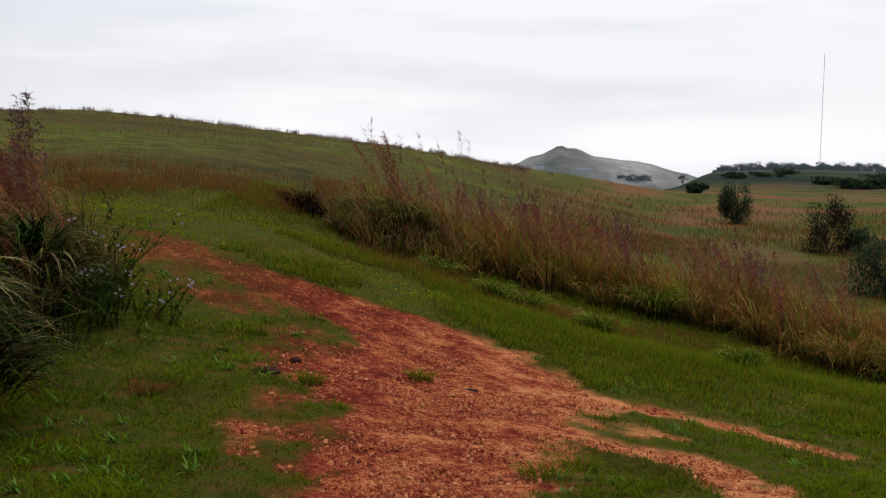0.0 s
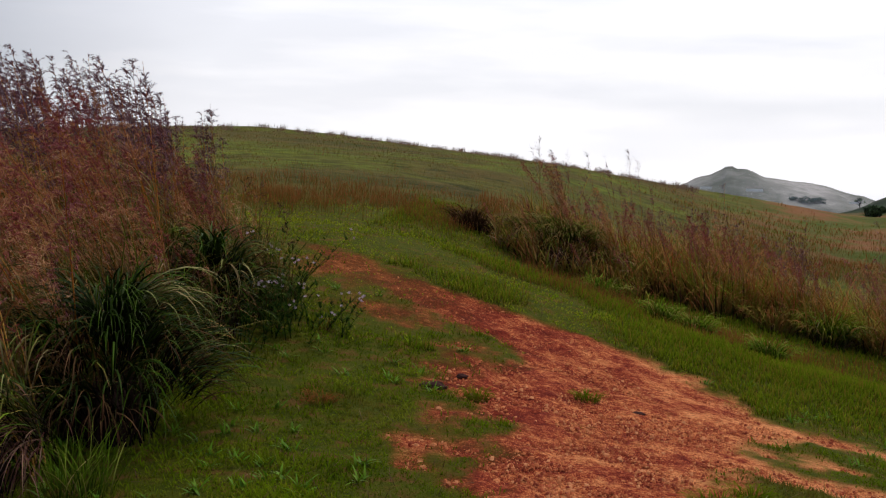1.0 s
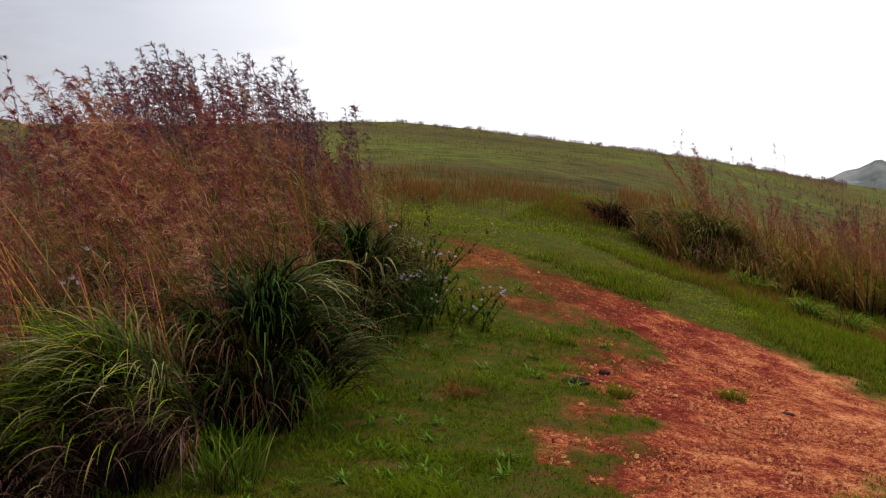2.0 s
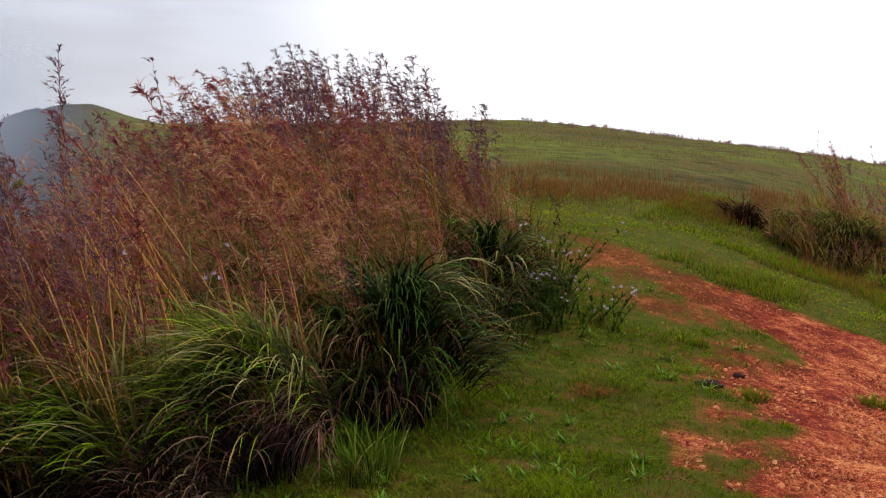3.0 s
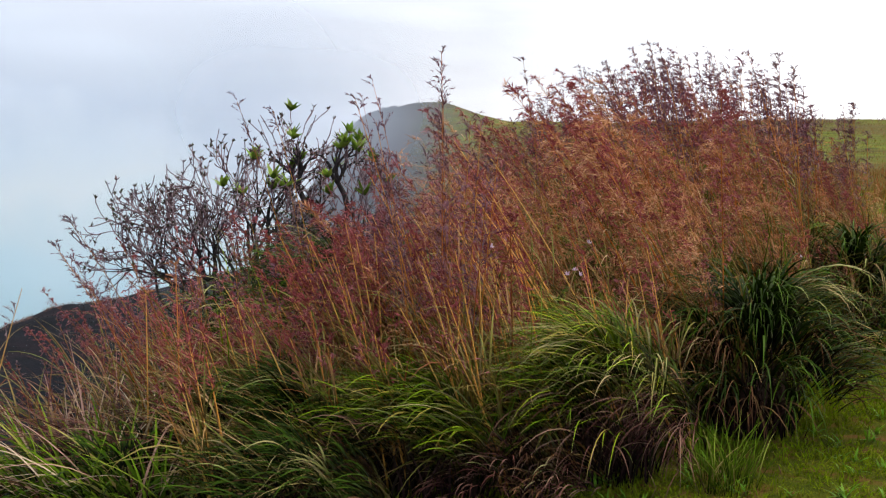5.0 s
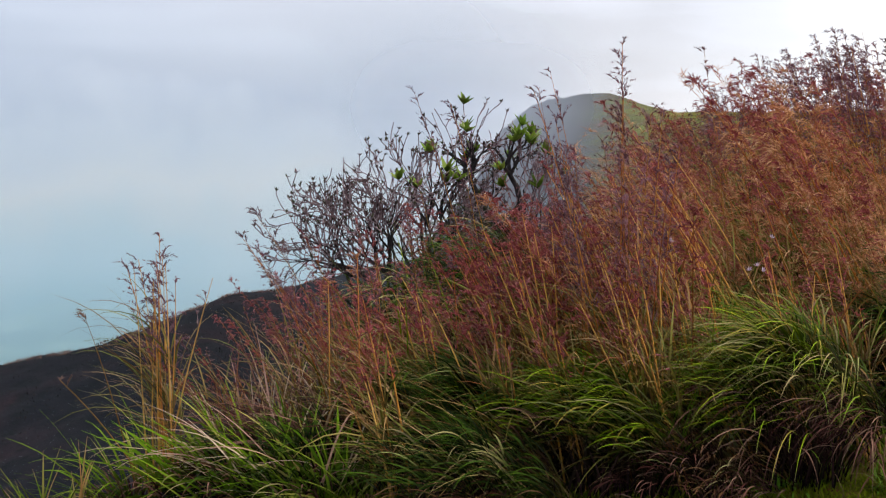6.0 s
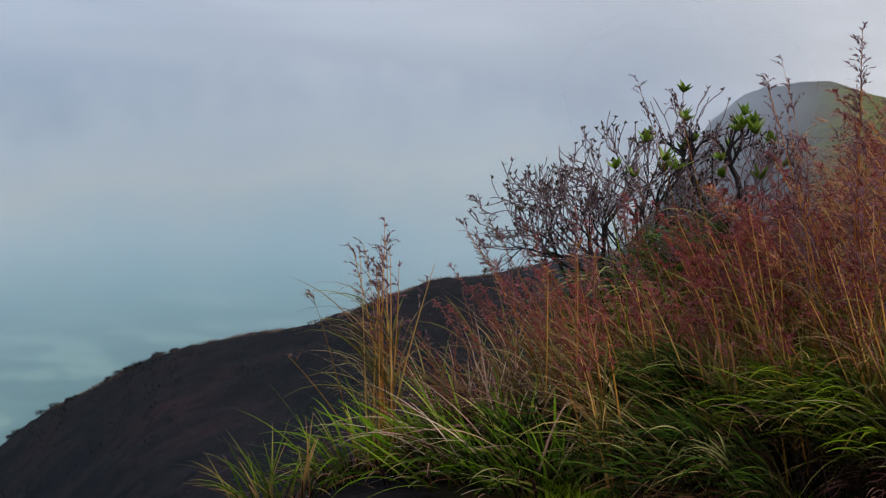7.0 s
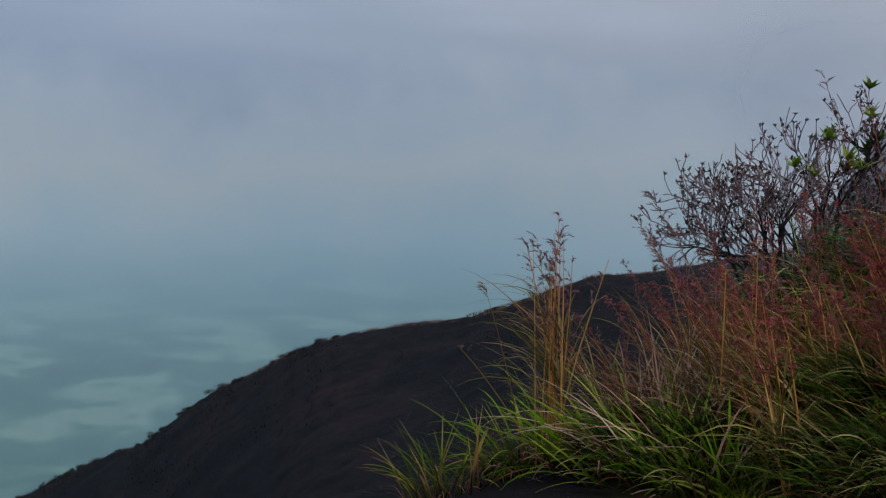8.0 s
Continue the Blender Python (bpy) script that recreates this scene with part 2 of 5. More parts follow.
DEAD = blade_mat("withered_leaves", [(0.0641, 0.0223, 0.0179), (0.143, 0.0669, 0.0496), (0.285, 0.167, 0.114), (0.0428, 0.0134, 0.0119), (0.0855, 0.0307, 0.0248), (0.2, 0.106, 0.0794)], (0.012, 0.006, 0.006), 0.6, 0.05, 0.6)
CANE = blade_mat("stout_orange_canes", [(0.68, 0.26, 0.04), (0.8, 0.44, 0.12), (0.66, 0.36, 0.07), (0.62, 0.2, 0.05)], (0.5, 0.24, 0.04), 0.5, 0.05, 0.45, 0.1, own=0.3)
STEM = blade_mat("orange_stems", [(0.4, 0.111, 0.017), (0.55, 0.23, 0.051), (0.3, 0.17, 0.034), (0.26, 0.0595, 0.0213)], (0.12, 0.07, 0.015), 0.5, 0.05, 0.5, own=0.3)
PLUME = blade_mat("purple_red_plumes", [(0.132, 0.0277, 0.0398), (0.275, 0.0569, 0.0627), (0.408, 0.11, 0.11), (0.204, 0.0436, 0.0565), (0.53, 0.222, 0.221)], (0.26, 0.075, 0.05), 0.4, 0.22, 0.6,
                  0.0, (0.5, 0.29, 0.24), 0.88, own=0.3)
DEEP = blade_mat("deep_purple_plumes", [(0.0806, 0.04, 0.0638), (0.149, 0.072, 0.0978), (0.236, 0.12, 0.136), (0.118, 0.06, 0.085), (0.341, 0.24, 0.23)], (0.2, 0.07, 0.06), 0.4, 0.06, 0.6, own=0.3)
# pale tints paint the sky's reflection on the bent leaves
HANGING = blade_mat("sky_sheen_hanging_leaves", [(0.234, 0.202, 0.062), (0.18, 0.21, 0.0496), (0.378, 0.319, 0.149), (0.306, 0.218, 0.105), (0.27, 0.302, 0.0992)], (0.01, 0.014, 0.004), 0.7, 0.1, 0.6, 0.0)
TAWNY = blade_mat("tawny_plumes", [(0.363, 0.127, 0.0584), (0.492, 0.214, 0.112), (0.62, 0.312, 0.166), (0.406, 0.117, 0.0486), (0.747, 0.448, 0.262), (0.267, 0.0828, 0.039)], (0.34, 0.15, 0.05), 0.4, 0.3, 0.6, own=0.3)
STRAW = blade_mat("pale_straw", [(0.576, 0.403, 0.259), (0.48, 0.346, 0.154), (0.672, 0.528, 0.384), (0.336, 0.192, 0.144), (0.528, 0.288, 0.211)], (0.2, 0.12, 0.06), 0.5, 0.15, 0.5, 0.1)
BLEACHED = blade_mat("bleached_plumes", [(0.2, 0.12, 0.1), (0.32, 0.2, 0.15), (0.14, 0.08, 0.075)], (0.22, 0.11, 0.05), 0.4, 0.2, 0.6)


def make_bark():
    s = Stuff("dark_bark")
    n = s.noise(24, 5)
    return s.surface(s.ramp(n, [(0.3, (0.022, 0.018, 0.018)), (0.6, (0.05, 0.04, 0.038)), (0.8, (0.1, 0.085, 0.08))]), 0.85, n, 0.5, 0.01)


def make_twig():
    s = Stuff("bare_twig_bark")
    n = s.noise(9, 3)
    return s.surface(s.ramp(n, [(0.3, (0.08, 0.045, 0.052)), (0.5, (0.2, 0.125, 0.13)), (0.7, (0.42, 0.31, 0.31))]), 0.8)


BARK, TWIG = make_bark(), make_twig()
SHRUB_LEAF = blade_mat("shrub_leaves", [(0.1, 0.18, 0.02), (0.17, 0.28, 0.03), (0.24, 0.33, 0.05), (0.1, 0.12, 0.03)], (0.06, 0.09, 0.02), 0.3, 0.25, 0.5, 0.1)
DARK_LEAF = blade_mat("dark_shrub_leaves", [(0.14, 0.08, 0.085), (0.09, 0.06, 0.06), (0.06, 0.075, 0.03), (0.2, 0.13, 0.13)], (0.07, 0.05, 0.045), 0.3, 0.15, 0.6)
# the bluish haze of distance is mixed into these leaf tints
FAR_LEAF = blade_mat("hazed_far_leaves", [(0.0398, 0.0777, 0.0786), (0.0663, 0.113, 0.101), (0.0862, 0.142, 0.112)], (0.008, 0.012, 0.008), 0.3, 0.1, 0.7)
BUSH_LEAF = blade_mat("bush_leaves", [(0.0382, 0.0663, 0.0357), (0.0595, 0.0928, 0.0459), (0.0744, 0.122, 0.051), (0.0638, 0.0663, 0.0638)], (0.015, 0.02, 0.01), 0.3, 0.15, 0.6)
HERB_LEAF = blade_mat("herb_leaves", [(0.018, 0.045, 0.0072), (0.0315, 0.0675, 0.009), (0.045, 0.081, 0.0126), (0.045, 0.0405, 0.018)], (0.015, 0.025, 0.006), 0.3, 0.25, 0.55)
RED_BUSH_LEAF = blade_mat("rusty_bush_leaves", [(0.05, 0.03, 0.03), (0.03, 0.04, 0.02), (0.06, 0.035, 0.03), (0.025, 0.03, 0.022)], (0.02, 0.016, 0.014), 0.3, 0.15, 0.6)
# thatch and heart leaves: their dark tints also stand in for shade inside clumps
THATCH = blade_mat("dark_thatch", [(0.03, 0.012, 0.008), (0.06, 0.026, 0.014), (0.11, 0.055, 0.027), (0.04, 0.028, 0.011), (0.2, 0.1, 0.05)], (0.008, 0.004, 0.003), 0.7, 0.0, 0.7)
HEART = blade_mat("shaded_heart_leaves", [(0.035, 0.018, 0.015), (0.06, 0.03, 0.026), (0.02, 0.022, 0.008)], (0.01, 0.006, 0.006), 0.6, 0.0, 0.8)
CANE_LEAF = blade_mat("cane_leaves", [(0.338, 0.14, 0.0578), (0.113, 0.15, 0.0126), (0.45, 0.237, 0.105), (0.158, 0.183, 0.021), (0.248, 0.0807, 0.0315), (0.0788, 0.119, 0.0105), (0.54, 0.323, 0.168), (0.135, 0.183, 0.0157)], (0.12, 0.08, 0.025), 0.4, 0.2, 0.5, 0.1)
PETAL = blade_mat("pale_pink_petals", [(0.62, 0.42, 0.56), (0.75, 0.66, 0.72), (0.5, 0.3, 0.48)], (0.6, 0.4, 0.55), 0.3, 0.3, 0.6)


def make_rock():
    s = Stuff("grey_hill_rock")
    obj = s.add("ShaderNodeTexCoord").outputs["Object"]
    big, small = s.noise(0.016, 6, obj), s.noise(0.12, 5, obj)
    col = s.ramp(big, [(0.35, (0.1, 0.105, 0.085)), (0.5, (0.25, 0.24, 0.22)), (0.62, (0.42, 0.39, 0.37))])
    col = s.mix(s.span(small, 0.5, 0.75, 0.0, 0.6), col, (0.09, 0.11, 0.08))
    return s.surface(col, 0.9, small, 0.6, 2.0)


def make_pebble():
    s = Stuff("red_gravel")
    rnd = s.add("ShaderNodeNewGeometry").outputs["Random Per Island"]
    col = s.ramp(rnd, [(0.0, (0.2, 0.03, 0.016)), (0.35, (0.42, 0.09, 0.036)), (0.7, (0.6, 0.19, 0.07)), (1.0, (0.74, 0.32, 0.14))])
    return s.surface(s.mix(s.span(s.noise(60, 3), 0.3, 0.7, 0.0, 0.5), col, (0.22, 0.05, 0.02)), 0.9)


def make_mist(name, thick, scale, tone, ragged=0.8, tones=None):
    """A bank of mist: droplets that scatter light, thinner in places."""
    s = Stuff(name)
    along = s.add("ShaderNodeSeparateXYZ", (0, s.add("ShaderNodeTexCoord").outputs["UV"])).outputs
    n = s.noise(scale, 5)
    dens = s.add("ShaderNodeMath", (0, along["Y"]), (1, s.span(n, 0.3, 0.7, ragged, 1.0)))
    dens.operation = "MULTIPLY"
    fac = s.add("ShaderNodeMath", (0, dens.outputs[0]))
    fac.operation = "MULTIPLY"
    fac.inputs[1].default_value = thick
    d = s.add("ShaderNodeBsdfDiffuse", Color=(*tone, 1))
    t = s.add("ShaderNodeBsdfTranslucent", Color=(*tone, 1))
    if tones:
        # tones by height paint a bright band where the bank lies thick, in uneven drifts
        obj = s.add("ShaderNodeTexCoord").outputs["Object"]
        swell = s.span(s.noise(0.009, 4, obj), 0.3, 0.7, -22.0, 22.0)
        height = s.add("ShaderNodeMath", (0, s.add("ShaderNodeSeparateXYZ", (0, obj)).outputs["Z"]), (1, swell))
        height.operation = "ADD"
        low, high = tones[0][0], tones[-1][0]
        col = s.ramp(s.span(height.outputs[0], low, high), [((h - low) / (high - low), c) for h, c in tones])
        s.l.new(col, d.inputs[0])
        s.l.new(col, t.inputs[0])
    both = s.add("ShaderNodeMixShader", (1, d.outputs[0]), (2, t.outputs[0]), Fac=0.5)
    clear = s.add("ShaderNodeBsdfTransparent")
    mixed = s.add("ShaderNodeMixShader", (0, fac.outputs[0]), (1, clear.outputs[0]), (2, both.outputs[0]))
    s.l.new(mixed.outputs[0], s.out.inputs[0])
    return s.m


def plain_mat(name, colour, rough=0.7, metal=0.0):
    s = Stuff(name)
    n = s.noise(8, 4)
    m = s.surface(s.mix(s.span(n, 0.3, 0.7, 0.0, 0.4), colour, tuple(c * 0.6 for c in colour)), rough, n, 0.2, 0.01)
    for node in s.n:
        if node.type == "BSDF_PRINCIPLED":
            node.inputs["Metallic"].default_value = metal
    return m


ROCK, PEBBLE = make_rock(), make_pebble()
WALL_WHITE = plain_mat("weathered_white_plaster", (0.75, 0.73, 0.72))
MAST_STEEL = plain_mat("galvanised_mast_steel", (0.6, 0.61, 0.63), 0.5, 0.2)
CLOD = plain_mat("dark_damp_earth", (0.07, 0.03, 0.025), 0.95)


# ---------------------------------------------------------------- terrain
EYE = (-0.2, -0.1)


def smooth(a, b, v):
    k = np.clip((v - a) / (b - a), 0, 1)
    return k * k * (3 - 2 * k)


def grain(x, y, seed=0):
    """Value noise on the unit grid, 0 to 1."""
    xi, yi = np.floor(x).astype(np.int64), np.floor(y).astype(np.int64)
    fx, fy = x - xi, y - yi
    fx, fy = fx * fx * (3 - 2 * fx), fy * fy * (3 - 2 * fy)

    def h(i, j):
        n = (i * 374761393 + j * 668265263 + seed * 974711) & 0x7FFFFFFF
        n = ((n ^ (n >> 13)) * 1274126177) & 0x7FFFFFFF
        return ((n ^ (n >> 16)) & 0xFFFF) / 65535.0
    a, b, c, d = h(xi, yi), h(xi + 1, yi), h(xi, yi + 1), h(xi + 1, yi + 1)
    return (a * (1 - fx) + b * fx) * (1 - fy) + (c * (1 - fx) + d * fx) * fy


def fbm(x, y, octaves=4, seed=0):
    v, w, s = 0.0, 0.5, 0.0
    for o in range(octaves):
        v = v + w * grain(x * 2 ** o, y * 2 ** o, seed + o)
        s += w
        w *= 0.5
    return v / s


# bearing (degrees, right is plus): rise of the skyline crest, its distance, the edge of the plateau
CREST = [(-100, -26), (-85, -19.4), (-79.4, -17.1), (-75.7, -14.9), (-72.5, -13.4), (-70.8, -12.5), (-68.2, -11.8), (-63.6, -11),
         (-61, -10), (-57.4, -8.9), (-54, -8.2), (-47.5, -6.6), (-44.9, -3), (-43.7, -0.2), (-42.3, 1.0), (-41.2, 1.5), (-39.3, 1.85),
         (-38.2, 1.9), (-36.6, 1.35), (-35, 1.0), (-30, 1.05), (-21, 1.45), (-17.5, 1.55), (-13.5, 1.3), (-8, 0.75), (-2.5, 0.16),
         (1.8, -0.45), (4, -0.8), (8.8, -1.6), (12, -1.95), (25, -2.0), (60, -1.5)]
REACH = [(-100, 190), (-85, 170), (-72, 130), (-60, 115), (-54, 130), (-47, 120), (-44, 100), (-41, 88), (-37.4, 78), (-30, 72), (0, 66),
         (10, 70), (60, 70)]
EDGE = [(-110, 4.2), (-80, 4.3), (-70, 4.6), (-63, 5.4), (-58, 6.2), (-52, 6.9), (-48, 7.8), (-45.5, 12), (-44, 30), (-40, 60)]


def table(rows, v):
    return np.interp(v, [a for a, b in rows], [b for a, b in rows])


def ground_z(x, y):
    x, y = np.asarray(x, float), np.asarray(y, float)
    dx, dy = x - EYE[0], y - EYE[1]
    r, az = np.hypot(dx, dy) + 1e-6, np.degrees(np.arctan2(dx, dy))
    # the plateau with the track, falling to the right
    u = x + 1
    s = np.clip(0.1 + 0.028 * (y - 6), 0.08, 0.34)
    near = -0.2 - np.where(u > 0, 6 * np.tanh(u / 6), 2.2 * np.tanh(u / 2.2) * smooth(4, 11, y)) * s + 0.03 * np.clip(y - 9, 0, 8)
    calm = near
    near = near + 0.035 * (fbm(x * 0.9, y * 0.9, 3, 3) - 0.5) + 0.02 * (fbm(x * 4, y * 4, 3, 7) - 0.5)
    near = np.where(dy < 0, -0.1 + 0 * near, near * smooth(-2, 4, y) - 0.1 * (1 - smooth(-2, 4, y)))
    # the hillside up to its crest
    e0 = np.degrees(np.arctan2(calm - 1.5, 16))
    ec, rc = table(CREST, az), table(REACH, az)
    k = np.clip((1 - 16 / np.maximum(r, 16)) / (1 - 16 / rc), 0, 1)
    k = k ** (1 + 5 * smooth(-34, -39, az))
    hill = 1.5 + np.minimum(r, rc) * np.tan(np.radians(e0 + (ec - e0) * k))
    hill = hill + smooth(16, 40, r) * (0.5 * (fbm(x * 0.1, y * 0.1, 2, 11) - 0.5))
    east = smooth(7, 11, az)
    rise = 1.5 + r * np.tan(np.radians(ec + (1.1 * smooth(10.6, 13.6, az) + 0.2 * smooth(13, 17, az)) * smooth(0, 1, (1 - 70 / np.maximum(r, 70)) / (1 - 70 / 450))))
    past = np.maximum(r - rc, 0)
    west = smooth(-30, -44, az)
    fall = hill - past * (0.2 + 0.5 * west)
    hill = np.where(r > rc, fall * (1 - east) + rise * east, hill)
    hill = np.where(r > 450, hill - (r - 450) * 0.08 * east, hill)
    a = smooth(10, 17, r)
    z = near * (1 - a) + hill * a
    # the ravine and the spur beyond the brink
    er = ec - 20 * (1 - np.clip((r - 18) / (rc - 18), 0, 1)) ** 1.5
    spur = 1.5 + np.minimum(r, rc) * np.tan(np.radians(er)) - np.maximum(r - rc, 0) * 0.75
    spur = spur + smooth(20, 60, r) * (2.2 * (fbm(x * 0.06, y * 0.06, 4, 21) - 0.5) + 0.5 * (fbm(x * 0.4, y * 0.4, 3, 5) - 0.5)) * smooth(-40, -46, az)
    edge = table(EDGE, az)
    b = smooth(edge - 1.0, edge + 4.5, r) * smooth(-42, -47, az) * smooth(-165, -120, az)
    z = z * (1 - b) + spur * b
    return np.maximum(z, -340 + 12 * fbm(x * 0.004, y * 0.004, 3, 9))


# the bare red soil of the track: how far along, its two edges
TRACK = [(2.5, -0.45, 0.3), (5.5, -0.66, 0.5), (6.3, -0.79, 0.62), (7.0, -0.63, 0.72), (7.6, -0.65, 0.95), (8.1, -1.05, 1.15), (8.5, -1.35, 1.15),
         (9.0, -1.2, 1.2), (9.4, -1.0, 1.35), (9.7, -0.65, 1.5), (10.1, -0.62, 1.32), (10.5, -0.85, 1.15), (10.94, -1.5, 0.88), (11.3, -2.2, 0.55),
         (11.6, -2.6, 0.1), (11.75, -2.75, -0.3), (11.9, -2.9, -1.0), (12.1, -3.0, -2.2), (12.6, -3.5, -2.8), (13.2, -4.0, -3.9)]
# worn arms that leave it on the downhill side: x, y, x, y, half width
ARMS = [(1.2, 9.75, 2.4, 9.5, 0.24), (2.4, 9.5, 3.1, 8.8, 0.15), (0.9, 7.9, 1.7, 7.45, 0.27), (1.7, 7.45, 1.95, 6.7, 0.25), (1.95, 6.7, 1.9, 5.6, 0.2)]


def soil(x, y):
    """How bare the ground is, 0 grass to 1 red soil."""
    along = [row[0] for row in TRACK]
    left, right = np.interp(y, along, [row[1] for row in TRACK]), np.interp(y, along, [row[2] for row in TRACK])
    best = 0.95 + np.maximum(left - x, x - right) / 0.42 + 3 * smooth(13.0, 13.6, y) + 3 * smooth(3.0, 2.2, y)
    for ax, ay, bx, by, w in ARMS:
        k = np.clip(((x - ax) * (bx - ax) + (y - ay) * (by - ay)) / ((bx - ax) ** 2 + (by - ay) ** 2), 0, 1)
        best = np.minimum(best, np.hypot(x - ax - k * (bx - ax), y - ay - k * (by - ay)) / w)
    # half-bare margins where the turf is wearing through: x, y, reach across and along
    for cx, cy, wx, wy in ((-1.15, 9.3, 0.55, 0.9), (-0.95, 7.2, 0.4, 1.1), (-1.9, 10.6, 0.8, 0.5), (1.35, 8.5, 0.5, 0.4), (-2.9, 12.0, 0.7, 0.7)):
        best = np.minimum(best, 0.82 + 0.6 * np.hypot((x - cx) / wx, (y - cy) / wy) ** 2)
    rough = 1.1 * (fbm(x * 1.7, y * 1.5, 4, 31) - 0.5) + 1.9 * (fbm(x * 6, y * 4.5, 4, 37) - 0.5)
    return (1 - smooth(0.4, 1.6, np.maximum(best, 0.0) + rough)) * (1 - 0.35 * smooth(-0.9, -2.4, x))


# ---------------------------------------------------------------- mesh makers
def raw_mesh(name, verts, faces, material, along=None, smooth_faces=False, extra=None):
    """A mesh of quads from arrays; along: one number a vertex, kept as V of the UV map."""
    verts, faces = np.asarray(verts, np.float32), np.asarray(faces, np.int32)
    me = bpy.data.meshes.new(name)
    me.vertices.add(len(verts))
    me.vertices.foreach_set("co", verts.ravel())
    n = faces.shape[1]
    me.loops.add(faces.size)
    me.loops.foreach_set("vertex_index", faces.ravel())
    me.polygons.add(len(faces))
    me.polygons.foreach_set("loop_start", np.arange(0, faces.size, n, dtype=np.int32))
    if smooth_faces:
        me.polygons.foreach_set("use_smooth", np.ones(len(faces), bool))
    if along is not None:
        uv = np.zeros((faces.size, 2), np.float32)
        uv[:, 1] = np.asarray(along, np.float32)[faces.ravel()]
        me.uv_layers.new(name="along").data.foreach_set("uv", uv.ravel())
    for key, values in (extra or {}).items():
        me.attributes.new(key, "FLOAT", "POINT").data.foreach_set("value", np.asarray(values, np.float32))
    me.update(calc_edges=True)
    me.materials.append(material)
    return me


def strips(root, length, width, heading, lean, droop, segs=4, twist=0.0, base=0.55, late=1.0):
    """Leaf blades: each rises from its root, leans by lean and bends over by droop (radians) towards heading."""
    root = np.asarray(root, float)
    n = len(root)
    full = np.ones(n)
    length, width, heading, lean, droop, twist = (full * v for v in (length, width, heading, lean, droop, twist))
    pos, rows, along = root.copy(), [], []
    hx, hy = np.cos(heading), np.sin(heading)
    for k in range(segs + 1):
        f = k / segs
        th = lean + droop * f ** late
        d = np.stack([np.sin(th) * hx, np.sin(th) * hy, np.cos(th)], -1)
        nrm = np.stack([np.cos(th) * hx, np.cos(th) * hy, -np.sin(th)], -1)
        side = np.stack([-hy, hx, 0 * hx], -1) * np.cos(twist)[:, None] + nrm * np.sin(twist)[:, None]
        w = width * (base + (1 - base) * min(1, f * 3)) * max(0.06, 1 - f ** 2.2) * 0.5
        rows.append(np.stack([pos - side * w[:, None], pos + side * w[:, None]], 1))
        along += [np.full((n, 2), f)]
        pos = pos + d * (length / segs)[:, None]
    v = np.stack(rows, 1).reshape(-1, 3)
    a = np.stack(along, 1).reshape(-1)
    i = (np.arange(n) * (segs + 1) * 2)[:, None] + (np.arange(segs) * 2)[None]
    f = np.stack([i, i + 1, i + 3, i + 2], -1).reshape(-1, 4)
    return v, f, a


def tubes(paths, radii, sides=4):
    """Round stems: paths (n, k, 3), radii (n, k)."""
    paths, radii = np.asarray(paths, float), np.asarray(radii, float)
    n, k, _ = paths.shape
    d = np.gradient(paths, axis=1)
    d /= np.linalg.norm(d, axis=-1, keepdims=True) + 1e-9
    ref = np.where(np.abs(d[..., 2:]) > 0.9, [1.0, 0, 0], [0, 0, 1.0])
    a = np.cross(d, ref)
    a /= np.linalg.norm(a, axis=-1, keepdims=True) + 1e-9
    b = np.cross(d, a)
    rings = [paths + radii[..., None] * (a * math.cos(t) + b * math.sin(t)) for t in np.arange(sides) * 2 * math.pi / sides]
    v = np.stack(rings, 2).reshape(-1, 3)
    along = np.broadcast_to(np.linspace(0, 1, k)[None, :, None], (n, k, sides)).reshape(-1)
    i = (np.arange(n) * k * sides)[:, None, None] + (np.arange(k - 1) * sides)[None, :, None]
    j, j2 = np.arange(sides), (np.arange(sides) + 1) % sides
    f = np.stack([i + j, i + j2, i + sides + j2, i + sides + j], -1).reshape(-1, 4)
    return v, f, along


def gather(pieces):
    vs, fs, al, n = [], [], [], 0
    for v, f, a in pieces:
        vs.append(v)
        fs.append(f + n)
        al.append(a)
        n += len(v)
    return np.concatenate(vs), np.concatenate(fs), np.concatenate(al)


def thing(name, place, label, category, group="", turn=0.0):
    ob = new(name)
    ob.empty_display_size = 0.1
    ob.matrix_basis = pose(*place, 0, 0, turn)
    return tagged(ob, label, category, group)


def part(name, pieces, material, parent, label="", smooth_faces=False):
    """One mesh object under a thing; the pieces are in the thing's own space."""
    v, f, a = gather(pieces)
    ob = new(name, raw_mesh(name, v, f, material, a, smooth_faces))
    ob.parent = parent
    return tagged(ob, label)


def stuff(name, pieces, material, label, category):
    v, f, a = gather(pieces)
    return tagged(new(name, raw_mesh(name, v, f, material, a)), label, category, kind="stuff")


def sector(rng, n, az0, az1, r0, r1, fall=1.0):
    """Places on the ground seen from the stand: even in bearing, thinning with distance."""
    az = np.radians(rng.uniform(az0, az1, n))
    k = rng.uniform(0, 1, n) ** fall
    r = r0 * (r1 / r0) ** k
    x, y = EYE[0] + r * np.sin(az), EYE[1] + r * np.cos(az)
    return x, y, r


